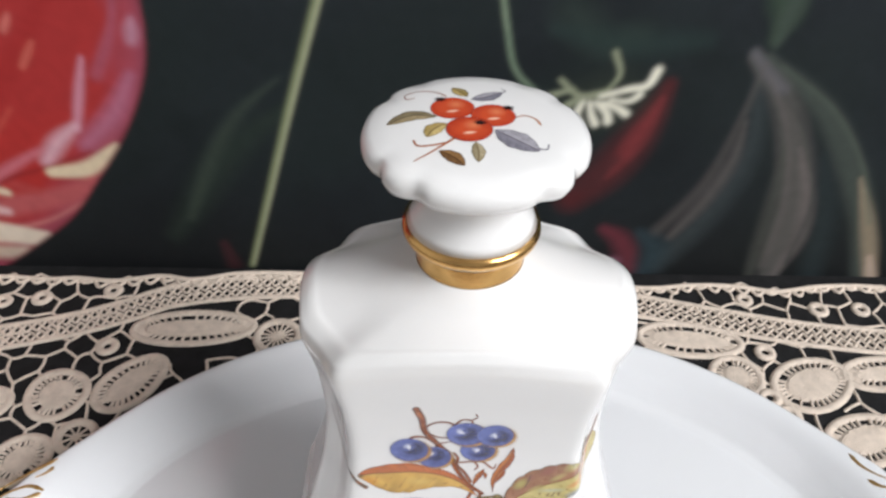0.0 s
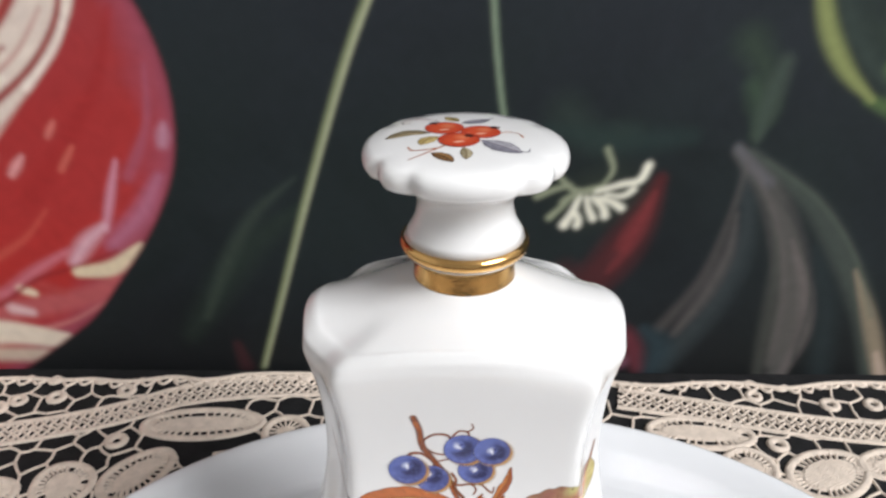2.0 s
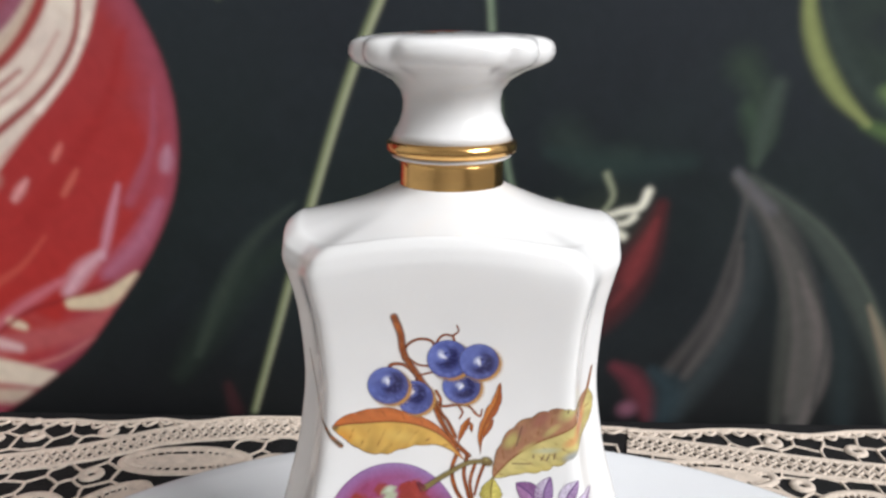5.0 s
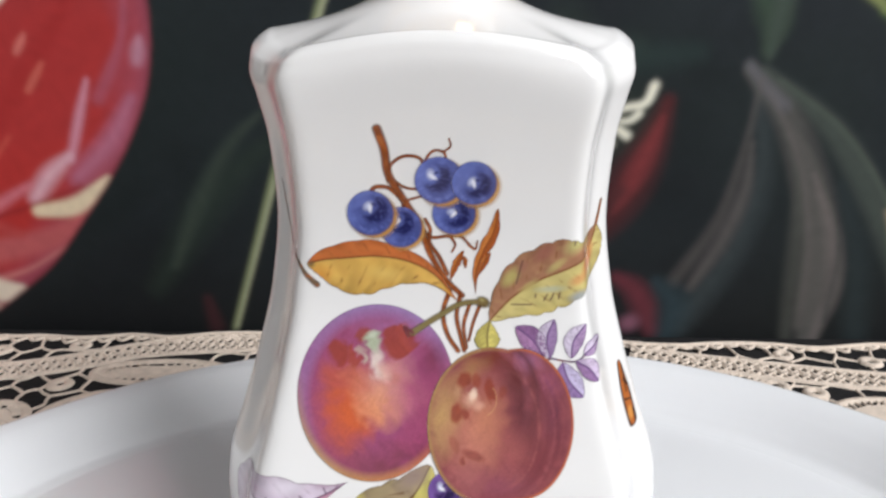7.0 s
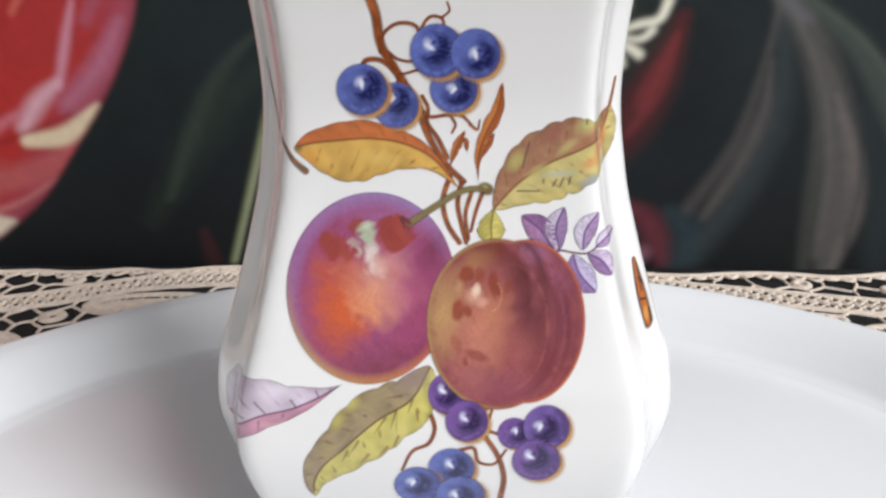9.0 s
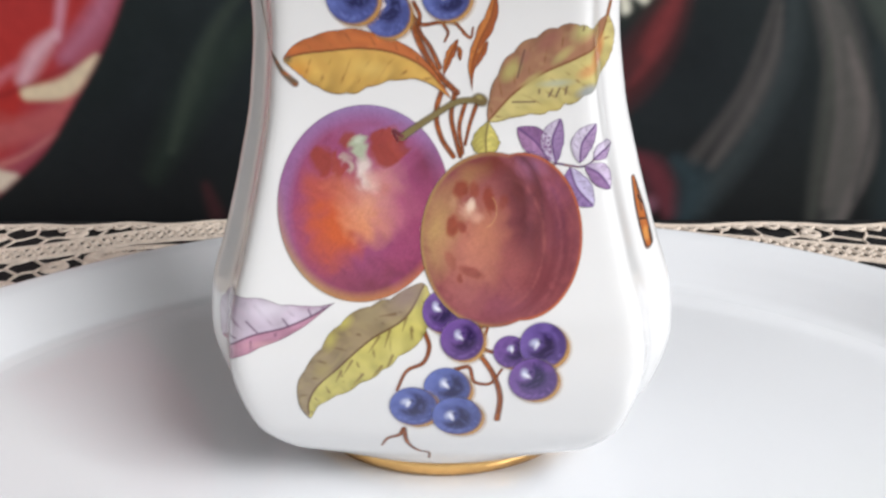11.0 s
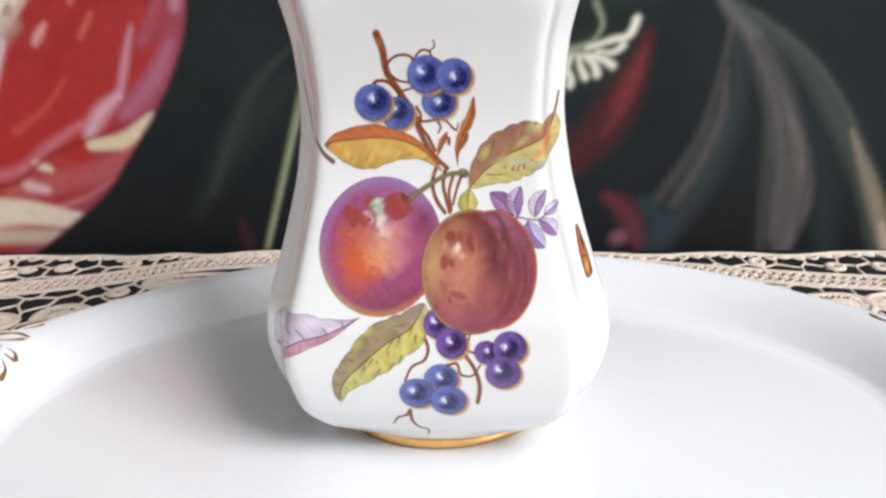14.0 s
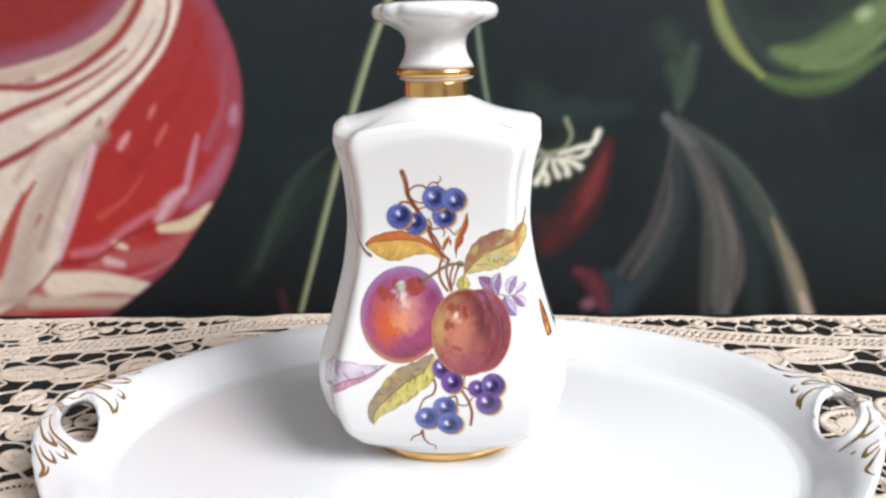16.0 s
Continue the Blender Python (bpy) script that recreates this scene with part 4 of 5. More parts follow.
def on_top(name, pts, pad, paint, layer=1):
    p = np.array(pts)
    return decal(name, KNOB, KNOB_SOLID, True, p[:, 0].min() - pad, p[:, 0].max() + pad, p[:, 1].min() - pad, p[:, 1].max() + pad, paint, 0.00011, layer)


def hip(c, r, crown, deep, layer):
    def paint(cv):
        q = cv.blob(c, r, r * 0.97, 0, rgb(198, 78, 44), 0.06)
        g = grain(cv.X, cv.Y, r, 21 + layer)
        cv.tint(0.8 * cover((q - 0.45) * 1.8 + 0.15 * g) * (q < 1), deep)
        cv.tint(0.7 * cover(1 - 2.2 * np.hypot((cv.X - c[0]) / r - 0.15, (cv.Y - c[1]) / r - 0.30)), rgb(226, 140, 98))
        cv.blob((c[0], c[1] - 0.30 * r), 0.34 * r, 0.13 * r, 12, rgb(240, 196, 170), 0.6, 0.9, True)
        for a in range(0, 360, 40):
            ca, sa = math.cos(math.radians(a)), math.sin(math.radians(a))
            cv.stroke([crown, (crown[0] + 0.30 * r * ca, crown[1] + 0.24 * r * sa)], 0.34 * MM, 0.10 * MM, rgb(34, 22, 22), 0.4)
    on_top("painted_rose_hip", [c, crown], r * 1.2, paint, layer)


def top_leaf(pts, w, a, b, edge, layer=1, teeth=0.05):
    def paint(cv):
        cv.leaf(pts, 1.45 * w * MM, 1.45 * w * MM, a, b, edge, edge, teeth, 0.5, 0.00008, 5, 5)
    on_top("painted_leaf", pts, (1.45 * w + 0.3) * MM, paint, layer)


def top_twig(pts, w0, w1, colour):
    def paint(cv):
        cv.stroke(pts, w0 * MM, w1 * MM, colour, 0.5)
    on_top("painted_twig", fine(pts), 0.5 * MM, paint, 1)


GREY, GREY_D, OLV, OLV_D = rgb(164, 162, 170), rgb(128, 126, 138), rgb(158, 142, 108), rgb(128, 116, 90)
top_leaf([(-0.00678, 0.00282), (-0.01131, 0.00324), (-0.01552, 0.00062)], 1.15, OLV, OLV_D, rgb(98, 84, 62))
top_leaf([(-0.00080, 0.00889), (0.00230, 0.01017), (0.00506, 0.01217)], 1.05, GREY, GREY_D, rgb(90, 88, 100))
top_leaf([(-0.00135, 0.01005), (-0.00268, 0.01193), (-0.00402, 0.01384)], 0.9, rgb(182, 160, 104), rgb(152, 134, 82), rgb(110, 92, 54))
top_leaf([(-0.00509, 0.00049), (-0.00704, -0.00094), (-0.00854, -0.00377)], 1.1, rgb(200, 178, 120), rgb(172, 150, 94), rgb(120, 98, 60))
top_leaf([(0.00301, -0.00138), (0.00656, -0.00436), (0.01009, -0.00724)], 1.7, GREY, GREY_D, rgb(96, 90, 100))
top_leaf([(-0.00042, -0.00516), (0.00003, -0.00780), (-0.00007, -0.01075)], 0.8, rgb(176, 164, 134), rgb(150, 138, 110), rgb(120, 104, 76))
top_leaf([(-0.00645, -0.00768), (-0.00434, -0.00917), (-0.00229, -0.01174)], 0.95, rgb(138, 104, 66), rgb(112, 82, 52), rgb(82, 56, 34))
top_twig([(-0.01037, -0.01027), (-0.00804, -0.00831), (-0.00592, -0.00630), (-0.00403, -0.00425)], 0.16, 0.32, rgb(172, 96, 50))
top_twig([(-0.01069, -0.00464), (-0.01011, -0.00602), (-0.00753, -0.00615), (-0.00539, -0.00549)], 0.22, 0.30, rgb(172, 96, 50))
top_twig([(-0.01093, 0.00987), (-0.01226, 0.00936), (-0.01272, 0.01065), (-0.01129, 0.01214), (-0.00832, 0.01235), (-0.00653, 0.01156), (-0.00523, 0.01017)], 0.15, 0.2, rgb(160, 88, 54))
top_twig([(0.00638, 0.00266), (0.00838, 0.00360), (0.01018, 0.00278), (0.01097, 0.00096)], 0.14, 0.28, rgb(184, 112, 60))
top_twig([(0.00989, -0.00656), (0.01134, -0.00652), (0.01181, -0.00502)], 0.3, 0.12, GREY_D)
top_twig([(0.00475, 0.01192), (0.00563, 0.01268), (0.00497, 0.01363)], 0.22, 0.1, GREY_D)
hip((-0.00410, 0.00580), 4.0 * MM, (-0.00623, 0.00896), rgb(176, 58, 36), 2)
hip((0.00297, 0.00333), 4.0 * MM, (0.00575, 0.00610), rgb(170, 56, 38), 3)
hip((-0.00129, -0.00130), 4.1 * MM, (0.00061, 0.00077), rgb(160, 46, 30), 4)

# ---- gilding on the tray ----
GOLD_PAINT = material("gold_paint", (0.46, 0.28, 0.10), 0.30, 0.7, 0, 0.25, 300.0, 0.2, 800.0)


def gilt_stroke(pts, w):
    """A comma stroke of gold on the handle, given in the tray's own axes, thick where it starts."""
    p = fine(pts, 20)
    tang = np.gradient(p, axis=0)
    tang /= np.maximum(np.hypot(*tang.T), 1e-9)[:, None]
    verts, faces = [], []
    ca, sa = math.cos(TRAY_TURN), math.sin(TRAY_TURN)
    for i in range(20):
        half = w * (0.30 + 0.9 * (1 - i / 19) ** 1.5) * min(1, (i + 1) / 3)
        for k in (-1, -0.5, 0, 0.5, 1):
            x, y = p[i, 0] - tang[i, 1] * half * k, p[i, 1] + tang[i, 0] * half * k
            z = float(dish_height(np.array([x]), np.array([y]))[0])
            verts.append((TRAY_X + x * ca - y * sa, TRAY_Y + x * sa + y * ca, z + 0.00006 + 0.00016 * (1 - k * k)))
    for i in range(19):
        for k in range(4):
            a = i * 5 + k
            faces.append((a, a + 1, a + 6, a + 5))
    return from_arrays("gilded_stroke", verts, faces, GOLD_PAINT, tray_root, "brown-gold comma stroke")


for pts in (
        [(-0.125, 0.0417), (-0.1294, 0.038), (-0.1361, 0.0324), (-0.1407, 0.0279)],
        [(-0.1252, 0.0389), (-0.127, 0.0366), (-0.1293, 0.0351)],
        [(-0.1258, 0.0313), (-0.1303, 0.0321), (-0.134, 0.0304), (-0.1412, 0.0244)],
        [(-0.1263, 0.0303), (-0.1307, 0.0279), (-0.1351, 0.0279)],
        [(-0.1302, 0.0241), (-0.1375, 0.0258), (-0.1425, 0.0224), (-0.1448, 0.014)],
        [(-0.1303, 0.0233), (-0.1352, 0.0232), (-0.1394, 0.0228)],
        [(-0.1253, 0.0117), (-0.1276, 0.015), (-0.1312, 0.0166), (-0.138, 0.0176), (-0.1429, 0.0128), (-0.1449, 0.0109)],
        [(-0.1252, 0.0128), (-0.126, 0.0175), (-0.1277, 0.0195)],
        [(-0.125, 0.0211), (-0.1265, 0.0237), (-0.1286, 0.0243)],
        [(-0.125, 0.0211), (-0.1267, 0.0215), (-0.1283, 0.0219)],
        [(-0.1398, 0.0075), (-0.1422, 0.0086), (-0.1451, 0.0106)],
        [(-0.1395, 0.0045), (-0.1418, 0.0063), (-0.1448, 0.0092)],
        [(-0.1304, -0.019), (-0.1348, -0.0162), (-0.1402, -0.0092), (-0.1436, -0.0011), (-0.1418, 0.0011)],
        [(-0.1302, -0.0188), (-0.134, -0.0141), (-0.1369, -0.0108)],
        [(-0.1245, -0.0174), (-0.1284, -0.0156), (-0.1335, -0.0126), (-0.1391, -0.0057), (-0.1424, 0.0015)],
        [(-0.1245, -0.0174), (-0.1271, -0.0177), (-0.1318, -0.0155)],
        [(-0.1252, -0.0225), (-0.1269, -0.0226), (-0.1288, -0.0216)],
        [(-0.1252, -0.0225), (-0.1263, -0.0206), (-0.1275, -0.0191)],
        [(-0.1258, -0.0284), (-0.1292, -0.0268), (-0.135, -0.0201)],
        [(-0.1258, -0.0284), (-0.1284, -0.0245), (-0.131, -0.022)],
        [(-0.125, -0.0388), (-0.1269, -0.033), (-0.1321, -0.0263), (-0.1371, -0.0194)],
        [(-0.125, -0.0381), (-0.1248, -0.035), (-0.1265, -0.031)],
        [(0.1236, 0.0415), (0.1254, 0.0374), (0.1284, 0.0342), (0.1326, 0.0314)],
        [(0.1259, 0.0324), (0.1288, 0.0297), (0.1336, 0.0288), (0.1366, 0.026)],
        [(0.1295, 0.0245), (0.1328, 0.0258), (0.1374, 0.0231), (0.1418, 0.015), (0.1434, 0.0099)],
        [(0.1294, 0.0242), (0.1324, 0.0233), (0.1362, 0.0228)],
        [(0.1249, 0.013), (0.1267, 0.017), (0.1296, 0.0187), (0.1339, 0.0197), (0.1378, 0.017), (0.1422, 0.0114)],
        [(0.1249, 0.015), (0.1263, 0.0185), (0.1281, 0.0197)],
        [(0.1255, 0.0222), (0.1262, 0.0242), (0.1277, 0.0253)],
        [(0.1255, 0.0222), (0.1265, 0.0218), (0.1275, 0.0219)],
        [(0.1393, 0.0068), (0.1423, 0.0091), (0.1455, 0.01)],
        [(0.1396, 0.005), (0.1421, 0.0063), (0.1452, 0.0087)],
        [(0.1247, -0.0173), (0.1295, -0.0162), (0.1369, -0.0097), (0.1415, -0.0022), (0.1434, 0.0038)],
        [(0.1322, -0.0161), (0.1357, -0.0141), (0.1406, -0.01)],
        [(0.1322, -0.0161), (0.1342, -0.0129), (0.1405, -0.0061)],
        [(0.1272, -0.0274), (0.1307, -0.0228), (0.1362, -0.0188)],
        [(0.1272, -0.0274), (0.1302, -0.0257), (0.1346, -0.0222)],
        [(0.1247, -0.0344), (0.129, -0.0298), (0.1341, -0.0239)],
        [(0.1247, -0.0344), (0.1248, -0.037), (0.1256, -0.0385)],
        [(0.1261, -0.0222), (0.1269, -0.0221), (0.1278, -0.0219)]):
    gilt_stroke(pts, 0.00062)

# ---- still-life print behind ----
def picture():
    root = tagged(new("painting"), "dark floral still-life print with a red striped tulip", "painting")
    bm = bmesh.new()
    box(bm, -0.42, 0.42, 0.1368, 0.142, TABLE_Z, 0.34)
    mesh_object("backing", bm, CANVAS_BACK, root, smooth=False)
    step = 0.0009
    xs, zs = np.arange(-0.34, 0.34, step), np.arange(TABLE_Z, 0.30, step)
    X, Z = np.meshgrid(xs, zs)
    cv = Canvas(X, Z, rgb(28, 33, 36))
    g, h = grain(X, Z, 0.12, 31)[..., None], grain(X, Z, 0.03, 32)[..., None]
    cv.c = cv.c * (1 + 0.18 * g + 0.08 * h)
    cv.lay(0.5 * cover(0.5 + grain(X, Z, 0.15, 33) - 0.2), rgb(28, 36, 35))
    cv.lay(0.6 * cover((Z - 0.10) / 0.10), rgb(42, 45, 52))
    cv.lay(0.75 * cover((0.045 - Z) / 0.05), rgb(19, 19, 20))
    # dim leaves
    cv.stroke([(-0.0618, 0.0746), (-0.0839, 0.0560), (-0.1049, 0.0281), (-0.1153, 0.0129)], 0.003, 0.006, rgb(36, 46, 40), 0.9, 0.7, 0.006)
    cv.stroke([(0.1060, 0.1222), (0.1111, 0.1126), (0.1098, 0.1043)], 0.006, 0.003, rgb(52, 68, 54), 0.9, 0.8, 0.004)
    cv.stroke([(0.1026, 0.1378), (0.1129, 0.1217), (0.1100, 0.1027)], 0.010, 0.004, rgb(46, 58, 48), 0.9, 0.8)
    cv.stroke([(0.0393, 0.1118), (0.0507, 0.1018), (0.0631, 0.1040)], 0.012, 0.008, rgb(40, 50, 46), 0.9, 0.7)
    cv.stroke([(-0.0640, 0.0860), (-0.0800, 0.0720), (-0.0960, 0.0470), (-0.1070, 0.0220)], 0.001, 0.003, rgb(52, 62, 54), 0.9, 0.6, 0.003)
    cv.stroke([(0.0330, 0.1060), (0.0600, 0.1010), (0.0860, 0.1030)], 0.004, 0.006, rgb(36, 50, 48), 0.9, 0.6, 0.004)
    # stems
    cv.stroke([(-0.0256, 0.1698), (-0.0384, 0.1409), (-0.0574, 0.0871), (-0.0758, 0.0288), (-0.0859, -0.0037)], 0.0021, 0.0015, rgb(112, 120, 90), 0.6)
    cv.stroke([(-0.0246, 0.1698), (-0.0373, 0.1409), (-0.0563, 0.0871), (-0.0747, 0.0288), (-0.0850, -0.0037)], 0.0010, 0.0006, rgb(172, 176, 146), 0.8, 0.85)
    cv.stroke([(0.0098, 0.1696), (0.0129, 0.1320), (0.0167, 0.1062), (0.0215, 0.0893), (0.0295, 0.0811)], 0.0016, 0.0013, rgb(100, 116, 98), 0.6)
    cv.stroke([(0.0094, 0.1696), (0.0125, 0.1320), (0.0163, 0.1062)], 0.0008, 0.0006, rgb(128, 140, 118), 0.8, 0.7)
    # small leaves at the top
    for a, b in (((-0.0759, 0.1720), (-0.0883, 0.1620)), ((-0.0604, 0.1728), (-0.0645, 0.1643)), ((-0.0470, 0.1728), (-0.0494, 0.1630)), ((0.0308, 0.1724), (0.0439, 0.1672))):
        cv.stroke([a, b], 0.0045, 0.0012, rgb(104, 118, 86), 0.7, 0.9)
    # grey drooping leaves
    cv.stroke([(0.1079, 0.0917), (0.1131, 0.0631), (0.1055, 0.0305), (0.0879, -0.0004)], 0.003, 0.008, rgb(45, 52, 54), 0.9, 0.9, 0.003)
    cv.stroke([(0.1098, 0.0967), (0.1366, 0.0757), (0.1554, 0.0495), (0.1688, 0.0255), (0.1790, -0.0054)], 0.003, 0.006, rgb(56, 63, 59), 0.7, 0.95, 0.003)
    cv.stroke([(0.1422, 0.0570), (0.1511, 0.0332), (0.1566, -0.0053)], 0.002, 0.008, rgb(34, 42, 44), 0.9, 0.9, 0.003)
    cv.stroke([(0.1048, 0.0967), (0.1181, 0.0825), (0.1299, 0.0600), (0.1377, 0.0333), (0.1384, 0.0119), (0.1383, -0.0069)], 0.0035, 0.006, rgb(72, 71, 69), 0.7, 1.0, 0.0045)
    cv.stroke([(0.1321, 0.0600), (0.1431, 0.0333), (0.1454, 0.0150), (0.1405, -0.0053)], 0.001, 0.003, rgb(92, 87, 85), 0.9, 0.8, 0.003)
    cv.stroke([(0.1263, 0.0630), (0.1289, 0.0334), (0.1300, -0.0053)], 0.002, 0.004, rgb(64, 66, 62), 0.9, 0.7, 0.002)
    cv.stroke([(0.1084, 0.0718), (0.1079, 0.0544), (0.1018, 0.0351), (0.0911, 0.0153)], 0.001, 0.003, rgb(76, 72, 71), 0.9, 0.8, 0.0025)
    cv.stroke([(0.1602, 0.0465), (0.1705, 0.0255), (0.1776, 0.0087), (0.1828, -0.0057)], 0.001, 0.0045, rgb(120, 110, 94), 0.7, 0.95, 0.002)
    cv.stroke([(0.1788, 0.0056), (0.1833, -0.0057)], 0.002, 0.004, rgb(164, 146, 132), 0.8, 0.85)
    cv.stroke([(0.1042, 0.0987), (0.1106, 0.0916), (0.1180, 0.0845)], 0.003, 0.004, rgb(84, 84, 88), 0.8, 0.8)
    cv.stroke([(0.1159, 0.1309), (0.1131, 0.1190), (0.1106, 0.1013)], 0.005, 0.002, rgb(56, 66, 60), 0.9, 0.85, 0.002)
    for a, w0, w1, c, k in (([(0.1090, 0.0940), (0.1060, 0.0700), (0.0990, 0.0420), (0.0850, 0.0180)], 0.0016, 0.0045, rgb(80, 76, 74), 0.5), ([(0.1120, 0.0900), (0.1260, 0.0640), (0.1330, 0.0360), (0.1340, 0.0000)], 0.0010, 0.0030, rgb(88, 84, 82), 0.5),
                            ([(0.1180, 0.0840), (0.1370, 0.0600), (0.1450, 0.0330), (0.1440, 0.0020)], 0.0006, 0.0020, rgb(40, 44, 46), 0.6), ([(0.1150, 0.0940), (0.1400, 0.0760), (0.1590, 0.0520), (0.1720, 0.0240)], 0.0006, 0.0016, rgb(84, 92, 82), 0.6)):
        cv.stroke(a, w0, w1, c, 0.9, k)
    # green fruit at the upper right
    cv.blob((0.1652, 0.1493), 0.046, 0.040, 0, rgb(42, 52, 46), 0.6, 0.9)
    cv.stroke([(0.1483, 0.1170), (0.1635, 0.1121), (0.1821, 0.1134), (0.2064, 0.1264)], 0.003, 0.003, rgb(74, 94, 58), 0.9, 0.9, 0.004)
    cv.stroke([(0.1541, 0.1275), (0.1701, 0.1258), (0.1878, 0.1333), (0.2055, 0.1483)], 0.005, 0.011, rgb(88, 106, 70), 0.7, 0.95, 0.004)
    cv.stroke([(0.1680, 0.1206), (0.1890, 0.1228), (0.2053, 0.1355)], 0.002, 0.004, rgb(102, 118, 78), 0.9, 0.7, 0.002)
    cv.blob((0.1943, 0.1448), 0.006, 0.005, 20, rgb(150, 166, 128), 0.9, 0.8)
    cv.blob((0.1598, 0.1507), 0.022, 0.011, 0, rgb(34, 38, 42), 0.6, 0.9)
    cv.stroke([(0.1222, 0.1705), (0.1238, 0.1554), (0.1291, 0.1411), (0.1386, 0.1270), (0.1496, 0.1169)], 0.002, 0.002, rgb(118, 126, 80), 0.8, 0.95, 0.0032)
    cv.stroke([(0.1288, 0.1629), (0.1339, 0.1475), (0.1443, 0.1329), (0.1559, 0.1213)], 0.003, 0.003, rgb(46, 56, 52), 0.9, 0.85, 0.002)
    # dark red petal and white stamens
    cv.stroke([(0.0768, 0.0859), (0.0708, 0.0687), (0.0599, 0.0478), (0.0472, 0.0338)], 0.004, 0.009, rgb(70, 32, 34), 0.8, 1.0, 0.005)
    cv.stroke([(0.0753, 0.0802), (0.0692, 0.0635), (0.0600, 0.0451)], 0.002, 0.002, rgb(108, 46, 48), 0.9, 0.8, 0.004)
    cv.stroke([(0.0430, 0.0453), (0.0523, 0.0411), (0.0624, 0.0531)], 0.008, 0.004, rgb(60, 34, 36), 0.9, 0.7)
    cv.blob((0.0539, 0.0780), 0.024, 0.016, 25, rgb(40, 46, 40), 0.8, 0.9)
    pale, mid = rgb(212, 210, 194), rgb(128, 134, 112)
    for a, w, c in (([(0.0372, 0.0871), (0.0449, 0.0807), (0.0538, 0.0818)], 0.0030, mid), ([(0.0538, 0.0818), (0.0581, 0.0893), (0.0553, 0.0980)], 0.0022, mid), ([(0.0525, 0.0805), (0.0626, 0.0837), (0.0688, 0.0853), (0.0716, 0.0915)], 0.0030, pale),
                    ([(0.0564, 0.0792), (0.0640, 0.0791), (0.0669, 0.0816)], 0.0024, pale), ([(0.0539, 0.0780), (0.0603, 0.0753), (0.0629, 0.0735)], 0.0030, pale), ([(0.0513, 0.0780), (0.0561, 0.0728), (0.0567, 0.0702)], 0.0032, pale),
                    ([(0.0488, 0.0781), (0.0502, 0.0729), (0.0521, 0.0690)], 0.0028, pale), ([(0.0462, 0.0781), (0.0433, 0.0704), (0.0408, 0.0660)], 0.0034, pale), ([(0.0449, 0.0807), (0.0387, 0.0731), (0.0348, 0.0692)], 0.0026, mid),
                    ([(0.0423, 0.0833), (0.0347, 0.0808), (0.0296, 0.0784)], 0.0028, mid), ([(0.0451, 0.0717), (0.0465, 0.0678), (0.0460, 0.0660)], 0.0030, pale), ([(0.0386, 0.0757), (0.0416, 0.0782), (0.0450, 0.0781)], 0.0018, mid)):
        cv.stroke(a, w * 0.42, w * 0.72, c, 0.6, 0.95)
    # small pink flower low down
    cv.stroke([(0.0630, 0.0189), (0.0695, 0.0146), (0.0747, 0.0061), (0.0778, -0.0026)], 0.004, 0.005, rgb(86, 40, 48), 0.8, 0.95, 0.003)
    cv.blob((0.0690, 0.0003), 0.006, 0.005, 20, rgb(120, 78, 94), 0.8, 0.9)
    cv.stroke([(0.0782, 0.0174), (0.0853, 0.0089), (0.0832, -0.0041)], 0.004, 0.007, rgb(40, 54, 60), 0.9, 0.8, 0.004)
    cv.stroke([(-0.0959, 0.0084), (-0.0933, -0.0029)], 0.003, 0.005, rgb(70, 36, 40), 0.9, 0.6)
    # red striped tulip
    edge_d, edge_t = along(X, Z, [(-0.1469, 0.2104), (-0.1335, 0.1872), (-0.1228, 0.1693), (-0.1176, 0.1586), (-0.1108, 0.1419), (-0.1071, 0.1233), (-0.1072, 0.1065), (-0.1105, 0.0893), (-0.1185, 0.0713), (-0.1313, 0.0515), (-0.1394, 0.0411), (-0.1556, 0.0211), (-0.1712, 0.0087), (-0.1941, -0.0077)], 90)
    body = cover((-edge_d) / 0.0018)
    inner = -edge_d
    rough, fine_r = grain(X, Z, 0.030, 41), grain(X, Z, 0.010, 43)
    cv.lay(body, rgb(148, 46, 46))
    cv.tint(body * 0.7 * cover((0.095 - Z) / 0.05 + 0.2 * rough), rgb(160, 44, 40))
    cv.tint(body * 0.6 * cover((Z - 0.11) / 0.04 + 0.2 * rough), rgb(136, 54, 58))
    cv.tint(body * 0.75 * cover((0.016 - inner) / 0.012 + 0.2 * rough), rgb(138, 68, 84))
    cv.tint(body * 0.5 * cover((0.004 - inner) / 0.003), rgb(108, 56, 74))

    def onto(pts, w0, w1, c, soft=0.4, strength=1.0, belly=0.0):
        d, t = along(X, Z, pts)
        w = w0 + (w1 - w0) * t + belly * np.sin(math.pi * t)
        cv.tint(body * strength * cover((w - np.abs(d)) / (soft * w + 1e-5)), c)

    # pale outer petal
    pd, pt = along(X, Z, [(-0.1285, 0.1746), (-0.1319, 0.1616), (-0.1388, 0.1444), (-0.1518, 0.1269), (-0.1682, 0.1090), (-0.1794, 0.0968), (-0.1901, 0.0853), (-0.1980, 0.0668), (-0.2094, 0.0424), (-0.2187, 0.0234), (-0.2369, 0.0057), (-0.2551, -0.0058), (-0.2772, -0.0193)], 60)
    petal = cover(-pd / 0.0016)
    cream = rgb(198, 184, 174)
    cv.tint(body * petal, cream)
    cv.tint(body * petal * 0.7 * cover(0.9 * rough + 0.2), rgb(214, 204, 190))
    cv.tint(body * petal * 0.65 * cover(0.8 * rough * fine_r + 0.1), rgb(186, 166, 154))
